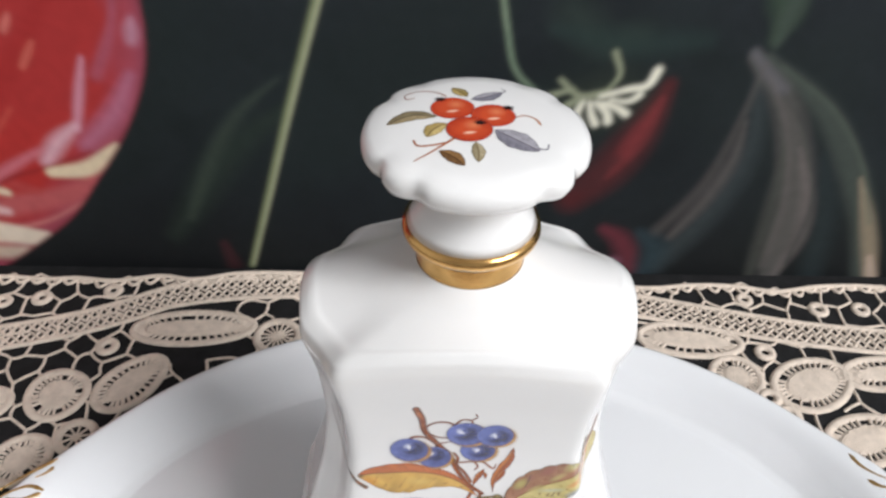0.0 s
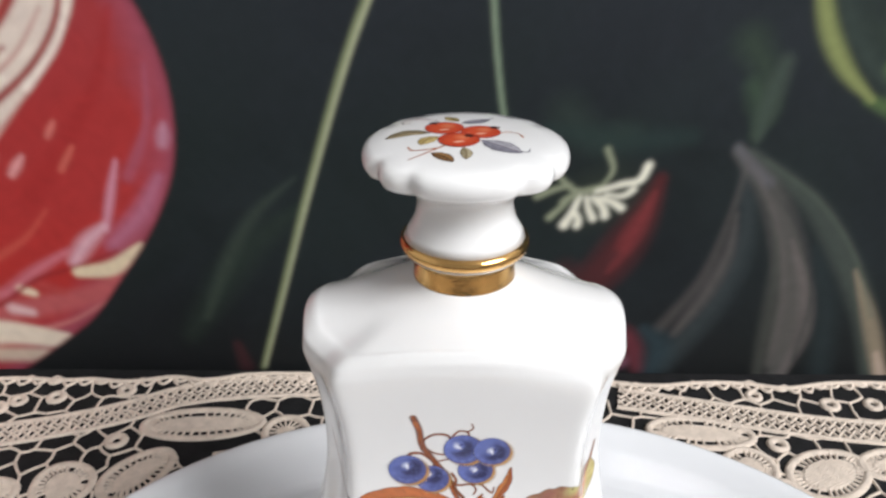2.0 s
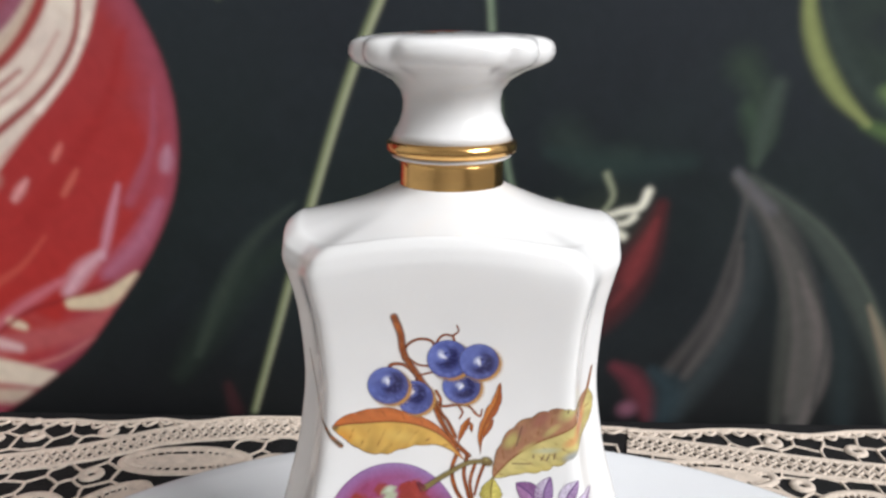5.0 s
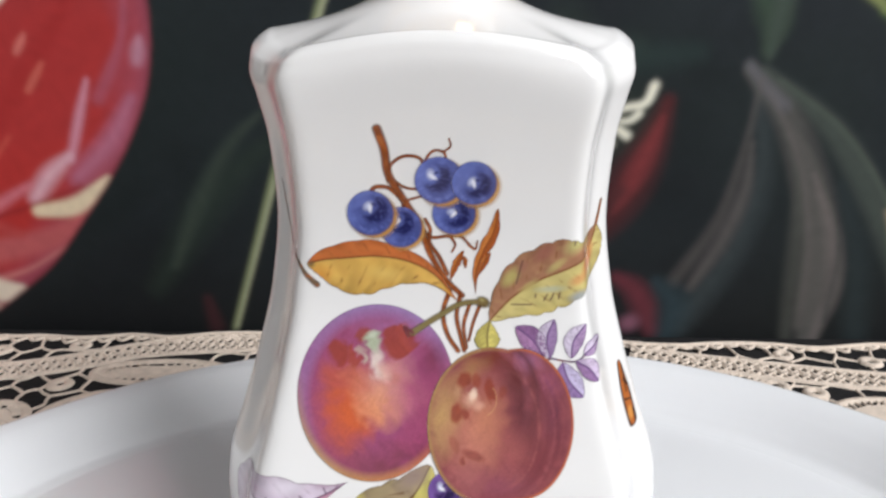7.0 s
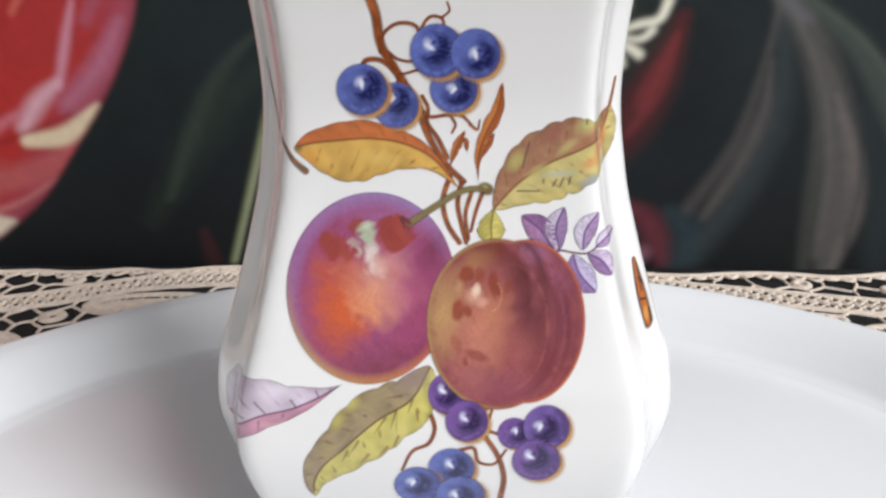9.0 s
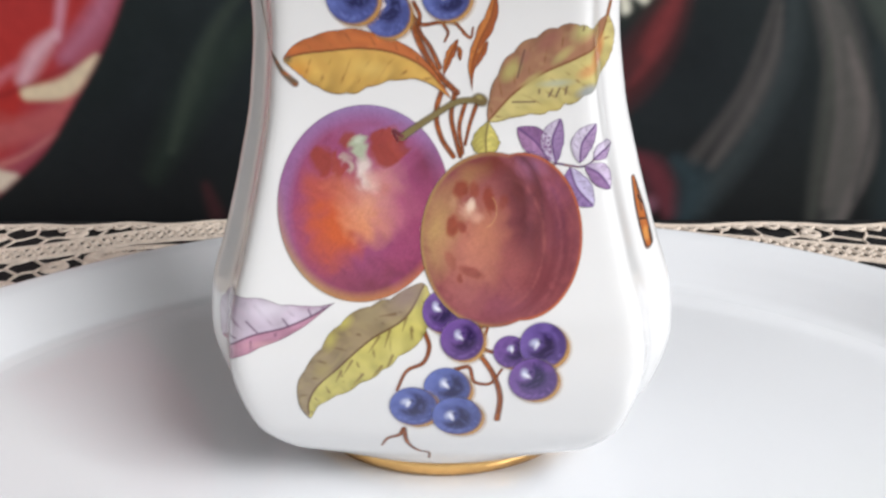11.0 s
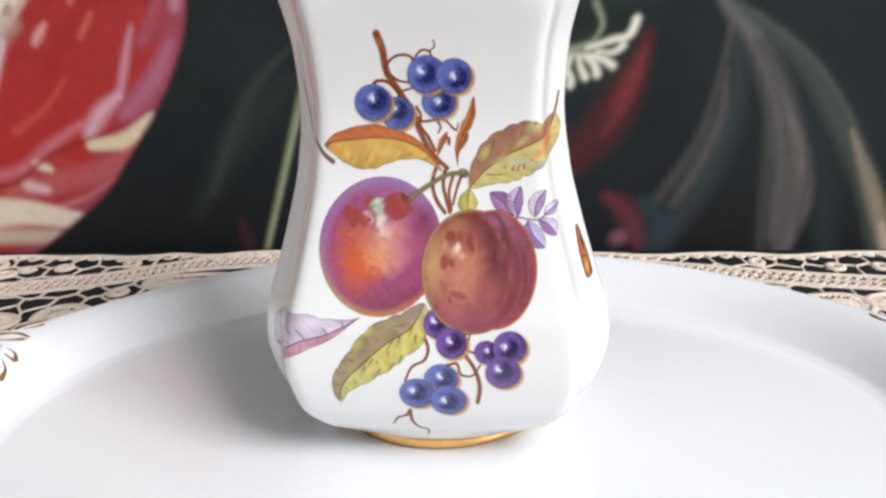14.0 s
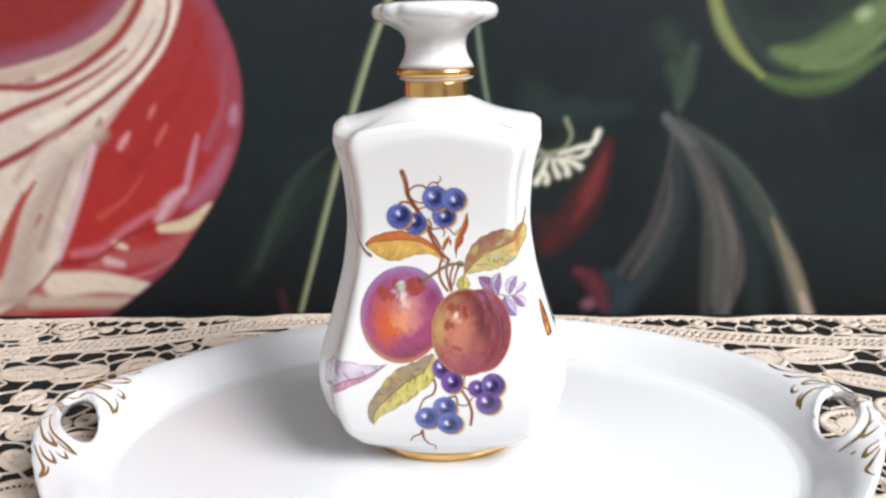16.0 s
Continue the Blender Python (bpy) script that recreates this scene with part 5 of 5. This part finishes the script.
    onto([(-0.1827, 0.0948), (-0.2067, 0.0760), (-0.2270, 0.0457), (-0.2431, 0.0074)], 0.006, 0.018, rgb(166, 146, 136), 0.9, 0.85)
    onto([(-0.1883, 0.0870), (-0.1971, 0.0668), (-0.2080, 0.0439), (-0.2178, 0.0250)], 0.003, 0.003, rgb(200, 172, 180), 0.8, 0.9)
    # dark inner petal at the upper left
    ad, at = along(X, Z, [(-0.1515, 0.1752), (-0.1597, 0.1596), (-0.1723, 0.1471), (-0.1912, 0.1371), (-0.2143, 0.1304), (-0.2313, 0.1268), (-0.2558, 0.1233)], 40)
    dark = cover(-ad / 0.0016)
    onto([(-0.1512, 0.1726), (-0.1576, 0.1583), (-0.1711, 0.1438), (-0.1903, 0.1338), (-0.2135, 0.1267), (-0.2320, 0.1229)], 0.004, 0.005, rgb(176, 156, 140), 0.6, 0.9)
    cv.tint(body * dark, rgb(130, 46, 46))
    cv.tint(body * dark * cover((0.012 + ad) / 0.008) * 0.7, rgb(138, 92, 112))
    red = rgb(136, 40, 40)
    onto([(-0.1487, 0.1699), (-0.1559, 0.1564), (-0.1688, 0.1410), (-0.1818, 0.1320), (-0.1961, 0.1244), (-0.2149, 0.1183), (-0.2327, 0.1187), (-0.2509, 0.1176)], 0.0030, 0.0022, red, 0.5, 0.95)
    onto([(-0.1646, 0.1360), (-0.1781, 0.1269), (-0.1908, 0.1204), (-0.2068, 0.1133), (-0.2226, 0.1079), (-0.2356, 0.1029), (-0.2551, 0.0959)], 0.0008, 0.0036, red, 0.5, 0.95)
    onto([(-0.1387, 0.1644), (-0.1423, 0.1486), (-0.1535, 0.1319), (-0.1723, 0.1161), (-0.1903, 0.1042), (-0.2084, 0.0938), (-0.2266, 0.0846), (-0.2399, 0.0788), (-0.2597, 0.0721)], 0.0014, 0.0030, rgb(130, 42, 42), 0.5, 0.95)
    onto([(-0.2224, 0.0696), (-0.2330, 0.0566), (-0.2444, 0.0364), (-0.2536, 0.0204)], 0.0010, 0.0070, rgb(160, 62, 56), 0.5, 0.95)
    onto([(-0.2224, 0.0512), (-0.2265, 0.0450)], 0.0018, 0.0008, rgb(150, 84, 80), 0.8, 0.8)
    onto([(-0.1823, 0.1015), (-0.1859, 0.0975)], 0.0018, 0.0008, rgb(110, 66, 66), 0.8, 0.8)
    onto([(-0.2142, 0.1225), (-0.2236, 0.1199)], 0.0024, 0.0014, rgb(156, 96, 108), 0.8, 0.8)
    onto([(-0.1682, 0.1245), (-0.1925, 0.1094), (-0.2182, 0.0983)], 0.002, 0.004, rgb(222, 214, 200), 0.9, 0.7)
    for a, w0, w1, c, k in (
            ([(-0.1480, 0.1500), (-0.1610, 0.1335), (-0.1790, 0.1205), (-0.1990, 0.1095)], 0.0006, 0.0016, rgb(150, 60, 58), 0.8), ([(-0.1560, 0.1230), (-0.1700, 0.1090), (-0.1830, 0.0975)], 0.0004, 0.0012, rgb(160, 84, 80), 0.7),
            ([(-0.1990, 0.1000), (-0.2160, 0.0880), (-0.2330, 0.0700)], 0.0010, 0.0030, rgb(176, 150, 140), 0.8), ([(-0.2010, 0.0800), (-0.2120, 0.0600), (-0.2250, 0.0330)], 0.0016, 0.0040, rgb(152, 124, 116), 0.7),
            ([(-0.2300, 0.0640), (-0.2420, 0.0420), (-0.2560, 0.0160)], 0.0010, 0.0050, rgb(150, 64, 60), 0.7), ([(-0.1360, 0.1560), (-0.1450, 0.1370), (-0.1600, 0.1210)], 0.0008, 0.0022, rgb(222, 212, 202), 0.7),
            ([(-0.1240, 0.1500), (-0.1330, 0.1250), (-0.1500, 0.1000), (-0.1700, 0.0760)], 0.0020, 0.0070, rgb(140, 38, 38), 0.5), ([(-0.1150, 0.1300), (-0.1180, 0.1080), (-0.1290, 0.0860)], 0.0010, 0.0040, rgb(146, 82, 100), 0.6),
            ([(-0.1640, 0.0720), (-0.1760, 0.0590), (-0.1900, 0.0500)], 0.0010, 0.0030, rgb(184, 88, 76), 0.5), ([(-0.1480, 0.0300), (-0.1650, 0.0200), (-0.1850, 0.0140)], 0.0010, 0.0020, rgb(186, 120, 116), 0.7)):
        onto(a, w0, w1, c, 0.8, k)
    # glints and lilac strokes on the red
    for a, w, c in (([(-0.1684, 0.0943), (-0.1742, 0.0868)], 0.0030, rgb(206, 150, 150)), ([(-0.1479, 0.0986), (-0.1545, 0.0886)], 0.0022, rgb(182, 96, 84)), ([(-0.1529, 0.1084), (-0.1567, 0.1022)], 0.0022, rgb(190, 112, 104)),
                    ([(-0.1326, 0.0926), (-0.1375, 0.0780), (-0.1422, 0.0632)], 0.0030, rgb(184, 132, 150)), ([(-0.1429, 0.0647), (-0.1513, 0.0572), (-0.1579, 0.0487)], 0.0056, rgb(196, 160, 172)), ([(-0.1118, 0.1071), (-0.1134, 0.0995)], 0.0044, rgb(164, 120, 138)),
                    ([(-0.1171, 0.0860), (-0.1273, 0.0696), (-0.1408, 0.0565)], 0.0064, rgb(156, 96, 118)), ([(-0.1594, 0.0536), (-0.1760, 0.0436), (-0.1915, 0.0328), (-0.2076, 0.0298)], 0.0046, rgb(180, 106, 118))):
        onto(a, w * 0.5, w * 0.8, c, 0.9, 0.85, w * 0.3)
    # the lower edge: pale patches, pink and a dark line
    onto([(-0.1960, 0.0233), (-0.1735, 0.0279), (-0.1477, 0.0356), (-0.1343, 0.0463)], 0.008, 0.005, rgb(164, 82, 84), 0.6, 0.95)
    onto([(-0.1747, 0.0374), (-0.1658, 0.0342)], 0.0040, 0.0030, rgb(156, 62, 62), 0.8, 0.8)
    onto([(-0.1834, 0.0353), (-0.1784, 0.0333)], 0.0030, 0.0024, rgb(208, 196, 172), 0.7, 0.9)
    onto([(-0.1894, 0.0258), (-0.1815, 0.0239)], 0.0040, 0.0030, rgb(200, 170, 172), 0.8, 0.9)
    onto([(-0.2199, 0.0122), (-0.1942, 0.0136), (-0.1695, 0.0096)], 0.0095, 0.0050, rgb(204, 192, 176), 0.4, 0.98)
    onto([(-0.2343, 0.0024), (-0.2022, 0.0023), (-0.1800, 0.0022)], 0.0060, 0.0050, rgb(182, 168, 152), 0.7, 0.9)
    onto([(-0.2163, 0.0247), (-0.1971, 0.0265), (-0.1756, 0.0402), (-0.1556, 0.0468), (-0.1396, 0.0534)], 0.0016, 0.0010, rgb(128, 36, 38), 0.6, 0.9)
    onto([(-0.2180, 0.0241), (-0.2276, 0.0138), (-0.2368, 0.0067)], 0.0014, 0.0012, rgb(140, 70, 68), 0.7, 0.9)
    onto([(-0.1576, 0.0435), (-0.1435, 0.0455), (-0.1290, 0.0564)], 0.0030, 0.0016, rgb(202, 188, 160), 0.5, 0.95, 0.0020)
    onto([(-0.2355, 0.0047), (-0.2536, 0.0025), (-0.2737, -0.0008)], 0.0030, 0.0040, rgb(160, 140, 128), 0.8, 0.8)
    # brush grain
    cv.c *= 1.22 * (1 + 0.05 * grain(X, Z, 0.006, 51) + 0.04 * grain(X, Z, 0.0025, 52))[..., None]
    # the paint has soft edges
    for _ in range(2):
        c = cv.c.copy()
        c[1:-1, 1:-1] = (cv.c[1:-1, 1:-1] * 2 + cv.c[:-2, 1:-1] + cv.c[2:, 1:-1] + cv.c[1:-1, :-2] + cv.c[1:-1, 2:]) / 6
        cv.c = c
    w, n = len(xs), len(zs)
    verts = np.stack([X.ravel(), np.full(X.size, 0.1364), Z.ravel()], 1)
    idx = np.arange(w * n).reshape(n, w)
    faces = np.stack([idx[:-1, :-1].ravel(), idx[:-1, 1:].ravel(), idx[1:, 1:].ravel(), idx[1:, :-1].ravel()], 1)
    data = bpy.data.meshes.new("print")
    data.vertices.add(len(verts))
    data.vertices.foreach_set("co", verts.astype(np.float32).ravel())
    data.loops.add(faces.size)
    data.loops.foreach_set("vertex_index", faces.astype(np.int32).ravel())
    data.polygons.add(len(faces))
    data.polygons.foreach_set("loop_start", np.arange(0, faces.size, 4, dtype=np.int32))
    data.update(calc_edges=True)
    data.materials.append(PRINT)
    a = data.color_attributes.new("paint", "FLOAT_COLOR", "POINT")
    a.data.foreach_set("color", np.concatenate([np.clip(cv.c, 0, 1), np.ones(X.shape + (1,))], 2).astype(np.float32).ravel())
    ob = new("print", data)
    ob.parent = root


CANVAS_BACK = material("board", (0.02, 0.02, 0.02), 0.6)
PRINT = painted("printed_paper", 0.75, 0.0, False, 0.15)
PRINT.node_tree.nodes["Principled BSDF"].inputs["Specular IOR Level"].default_value = 0.15
picture()


# ---- lace ----
class Thread:
    """Gathers flattened cords and woven patches into one mesh."""

    def __init__(self):
        self.v, self.f = [], []

    def cord(self, pts, w, h, z=0.0, closed=False, n=0):
        p = np.array(pts, float)
        if n:
            p = fine(p, n)
        if closed:
            tang = np.roll(p, -1, 0) - np.roll(p, 1, 0)
        else:
            tang = np.gradient(p, axis=0)
        tang /= np.maximum(np.hypot(*tang.T), 1e-9)[:, None]
        nor = np.stack([-tang[:, 1], tang[:, 0]], 1)
        base = len(self.v)
        prof = ((-1, 0.0), (-0.75, 0.75), (0, 1.0), (0.75, 0.75), (1, 0.0))
        for i, (q, m) in enumerate(zip(p, nor)):
            lift = 0.00015 * noise.noise((q[0] * 180, q[1] * 180, 1.7))
            for k, e in prof:
                self.v.append((q[0] + m[0] * w * k, q[1] + m[1] * w * k, LACE_Z - 0.0010 + z + e * h + lift))
        c = len(p)
        for i in range(c if closed else c - 1):
            a, b = base + i * 5, base + ((i + 1) % c) * 5
            for k in range(4):
                self.f.append((a + k, b + k, b + k + 1, a + k + 1))

    def patch(self, outline, z):
        o = np.array(outline)
        c = o.mean(0)
        base, n = len(self.v), len(o)
        for s, e in ((1.0, 0.0), (0.94, 0.00045), (0.5, 0.0006)):
            for q in c + (o - c) * s:
                self.v.append((q[0], q[1], LACE_Z - 0.0010 + z + e))
        for r in range(2):
            for i in range(n):
                j = (i + 1) % n
                self.f.append((base + r * n + i, base + r * n + j, base + (r + 1) * n + j, base + (r + 1) * n + i))
        self.f.append(tuple(base + 2 * n + i for i in range(n)))

    def done(self, name, parent):
        return from_arrays(name, self.v, self.f, LACE, parent)


lace_root = tagged(new("lace_doily"), "cream cotton tape lace doily spread under the tray", "lace doily")
PLACED = []


def oval(c, a, b, turn, n=40, point=0.0):
    t = np.linspace(0, 2 * math.pi, n, endpoint=False)
    x, y = a * np.cos(t), b * np.sin(t) * (1 - point * np.cos(t))
    ca, sa = math.cos(turn), math.sin(turn)
    return np.stack([c[0] + x * ca - y * sa, c[1] + x * sa + y * ca], 1)


def petal(p0, p1, half, point=0.25, name="petal", seed=0):
    """A leaf or petal: a tape round a woven middle, joined by short bars."""
    p0, p1 = np.array(p0), np.array(p1)
    c, d = (p0 + p1) / 2, p1 - p0
    a, turn = np.hypot(*d) / 2, math.atan2(d[1], d[0])
    th = Thread()
    th.cord(oval(c, a - 0.0015, half - 0.0015, turn, 64, point), 0.0016, 0.0009, closed=True)
    gap = min(0.0023, half * 0.22)
    ia, ih = a - 0.0031 - gap, half - 0.0031 - gap
    th.patch(oval(c, ia, ih, turn, 44, point), 0.0)
    n = max(16, int((a + half) * math.pi / 0.0027))
    rim, core = oval(c, a - 0.0022, half - 0.0022, turn, n, point), oval(c, ia * 0.97, ih * 0.97, turn, n, point)
    r = random.Random(seed)
    for i in range(n):
        if r.random() < 0.92:
            th.cord([rim[i], (rim[i] + core[i]) / 2, core[i]], r.uniform(0.0004, 0.00075), 0.0006, 0.0001)
    e = np.array([math.cos(turn), math.sin(turn)])
    m = np.array([-e[1], e[0]])
    rows = max(3, int(ih / 0.0011))
    for k in range(-rows, rows + 1):
        q = k / (rows + 0.5)
        ln = ia * 0.92 * math.sqrt(max(0.0, 1 - q * q))
        th.cord([c + m * ih * 0.92 * q - e * ln, c + m * ih * 0.92 * q, c + m * ih * 0.92 * q + e * ln], 0.0004, 0.00016, 0.00052, n=6)
    PLACED.append((c[0], c[1], max(a, half)))
    th.done(name, lace_root)


def ring(c, r):
    th = Thread()
    th.cord(oval(c, r * 0.68, r * 0.68, 0, 24), r * 0.36, 0.0011, closed=True)
    PLACED.append((c[0], c[1], r))
    th.done("ring", lace_root)


def wheel(c, r, spokes=8):
    th = Thread()
    th.cord(oval(c, r - 0.0014, r - 0.0014, 0, 40), 0.0016, 0.0012, closed=True)
    for k in range(spokes):
        a = k * 2 * math.pi / spokes + 0.2
        th.cord([(c[0], c[1]), (c[0] + (r - 0.002) * math.cos(a), c[1] + (r - 0.002) * math.sin(a))], 0.0004, 0.0005, 0.0002, n=4)
    th.cord(oval(c, r * 0.15, r * 0.15, 0, 12), 0.0006, 0.0007, closed=True)
    PLACED.append((c[0], c[1], r))
    th.done("wheel", lace_root)


def tape(pts, half, name="tape"):
    """A braid: two edges with crossing threads that leave two rows of holes."""
    p = fine(pts, 90)
    tang = np.gradient(p, axis=0)
    tang /= np.hypot(*tang.T)[:, None]
    nor = np.stack([-tang[:, 1], tang[:, 0]], 1)
    length = np.hypot(*np.diff(p, axis=0).T).sum()
    th = Thread()
    for s in (-1, 1):
        th.cord(p + nor * half * 0.87 * s, half * 0.16, 0.0010)
    per = 0.0072
    m = max(3, int(length / per)) * 12
    t = np.linspace(0, 1, m)
    q = np.stack([np.interp(t, np.linspace(0, 1, 90), p[:, c]) for c in range(2)], 1)
    nn = np.stack([np.interp(t, np.linspace(0, 1, 90), nor[:, c]) for c in range(2)], 1)
    turns = np.linspace(0, m / 12 * 2 * math.pi, m)
    for row in (-1, 1):
        for s in (0, math.pi):
            tri = 2 / math.pi * np.arcsin(np.sin(turns + s + row * math.pi / 4))
            th.cord(q + nn * (row * half * 0.37 + tri * half * 0.36)[:, None], half * 0.078, 0.0007, 0.0002)
    for k in range(0, 90, 9):
        PLACED.append((p[k, 0], p[k, 1], half * 1.3))
    th.done(name, lace_root)


BRIDES = Thread()
tape([(-0.2382, 0.0780), (-0.2143, 0.0840), (-0.1915, 0.0900), (-0.1641, 0.0971), (-0.1463, 0.1030), (-0.1315, 0.1097), (-0.1187, 0.1169), (-0.0944, 0.1228), (-0.0569, 0.1256)], 0.0070)
tape([(0.0662, 0.1186), (0.0932, 0.1123), (0.1128, 0.1075), (0.1364, 0.1021), (0.1726, 0.0971), (0.2015, 0.0952), (0.2338, 0.0927)], 0.0070)
EDGE = Thread()
EDGE.cord([(-0.2586, 0.1228), (-0.2135, 0.1262), (-0.1858, 0.1278), (-0.1688, 0.1267), (-0.1596, 0.1275), (-0.1425, 0.1261), (-0.1197, 0.1294), (-0.1121, 0.1277), (-0.0914, 0.1317), (-0.0578, 0.1324)], 0.0010, 0.0011, 0.0010, n=150)
EDGE.cord([(0.0676, 0.1269), (0.0843, 0.1258), (0.1040, 0.1280), (0.1232, 0.1273), (0.1369, 0.1247), (0.1549, 0.1279), (0.1748, 0.1289), (0.1935, 0.1272), (0.2439, 0.1303)], 0.0010, 0.0011, 0.0010, n=150)
EDGE.cord([(-0.0625, 0.1316), (-0.0239, 0.1331), (0.0247, 0.1318), (0.0725, 0.1270)], 0.0010, 0.0011, 0.0010, n=80)
for a, b in list(zip(EDGE.v[2::25], EDGE.v[27::25])):
    mx, my, d = (a[0] + b[0]) / 2, (a[1] + b[1]) / 2, math.hypot(a[0] - b[0], a[1] - b[1])
    if d < 0.02:
        EDGE.cord([(a[0], a[1]), (mx, my - random.uniform(0.0015, 0.0040)), (b[0], b[1])], 0.0008, 0.0008, 0.0006, n=9)
EDGE.done("edge_cord", lace_root)
petal((-0.1275, 0.0989), (-0.0773, 0.1016), 0.0100, 0.05, "leaf_motif", 1)
petal((0.0734, 0.0992), (0.1160, 0.0950), 0.0100, 0.05, "leaf_motif", 2)
wheel((-0.0686, 0.0962), 0.0095, 16)
petal((-0.1543, 0.0614), (-0.1331, 0.0711), 0.0125, 0.1, seed=3)
petal((-0.1278, 0.0592), (-0.1097, 0.0854), 0.0105, 0.15, seed=4)
wheel((-0.1302, 0.0475), 0.0076, 9)
petal((-0.1517, 0.0293), (-0.1394, 0.0474), 0.0105, 0.1, seed=5)
petal((-0.1816, 0.0565), (-0.1582, 0.0644), 0.0095, 0.1, seed=6)
ring((-0.1687, 0.1163), 0.0042)
ring((-0.1332, 0.0897), 0.0044)
ring((-0.1410, 0.1212), 0.0040)
ring((-0.1835, 0.1140), 0.0036)
petal((0.1007, 0.0861), (0.1154, 0.0705), 0.0105, 0.1, seed=7)
petal((0.1202, 0.0671), (0.1512, 0.0832), 0.0125, 0.1, seed=8)
petal((0.1476, 0.0783), (0.1822, 0.0831), 0.0088, 0.1, seed=9)
petal((0.1301, 0.0438), (0.1612, 0.0562), 0.0110, 0.1, seed=10)
ring((0.1225, 0.0906), 0.0042)
ring((0.1526, 0.1151), 0.0042)
ring((0.1231, 0.1203), 0.0036)
ring((0.1704, 0.1154), 0.0038)
ring((0.1907, 0.1108), 0.0038)
wheel((-0.1800, 0.0355), 0.0070, 8)
petal((-0.1893, 0.0082), (-0.1720, 0.0177), 0.0090, 0.1, seed=12)
petal((-0.1590, -0.0185), (-0.1521, -0.0106), 0.0095, 0.1, seed=13)
petal((-0.2084, 0.0614), (-0.1774, 0.0584), 0.0080, 0.1, seed=14)
petal((0.1606, 0.0626), (0.1944, 0.0434), 0.0075, 0.1, seed=15)


def fill_lace():
    """The rest of the doily, out to its edge, in the same motifs."""
    r = random.Random(7)
    tries = 0
    while tries < 5000:
        tries += 1
        x, y = r.uniform(-0.33, 0.33), r.uniform(-0.30, 0.124)
        e = math.hypot((x - TRAY_X) / TRAY_A, (y - TRAY_Y) / TRAY_B)
        if e < 0.99:
            continue
        if y > 0.075 and abs(x) < 0.19:
            continue
        s = r.choice((0.0145, 0.0135, 0.012, 0.009, 0.0048)) if tries < 3500 else r.choice((0.0105, 0.0085, 0.0044))
        if any(math.hypot(x - a, y - b) < s * 0.88 + c * 0.86 for a, b, c in PLACED):
            continue
        if s > 0.010:
            t = r.uniform(0, math.pi)
            d = np.array([math.cos(t), math.sin(t)]) * s
            petal(np.array((x, y)) - d, np.array((x, y)) + d, s * r.uniform(0.7, 0.85), 0.12, seed=tries)
        elif s > 0.006:
            wheel((x, y), s, r.choice((8, 9, 12)))
        else:
            ring((x, y), s)
    # net of bars that ties the motifs together: the sides of uneven six-sided meshes
    cell = 0.0072
    jit = random.Random(3)
    knots = {}
    def knot_at(i, j):
        if (i, j) not in knots:
            knots[i, j] = (i * cell * 0.866 + jit.uniform(-0.0019, 0.0019), j * cell * 0.5 + jit.uniform(-0.0019, 0.0019))
        return knots[i, j]
    for i in range(-52, 53):
        for j in range(-84, 38):
            if (i + j) % 2 or ((j - i) // 2 - i) % 3:
                continue
            for di, dj in ((0, 2), (-1, -1), (1, -1)):
                a, b = knot_at(i, j), knot_at(i + di, j + dj)
                mx, my = (a[0] + b[0]) / 2, (a[1] + b[1]) / 2
                if not (abs(mx) < 0.33 and -0.30 < my < 0.1325 and max(a[1], b[1]) < 0.1335):
                    continue
                if math.hypot((mx - TRAY_X) / TRAY_A, (my - TRAY_Y) / TRAY_B) < 0.95:
                    continue
                if any(math.hypot(mx - x, my - y) < 0.72 * s for x, y, s in PLACED):
                    continue
                BRIDES.cord([a, (mx + jit.uniform(-0.0006, 0.0006), my + jit.uniform(-0.0006, 0.0006)), b], 0.0006, 0.0006, -0.0001, n=5)


fill_lace()
bride_ob = BRIDES.done("bride_threads", lace_root)
bride_ob["kind"] = "stuff"
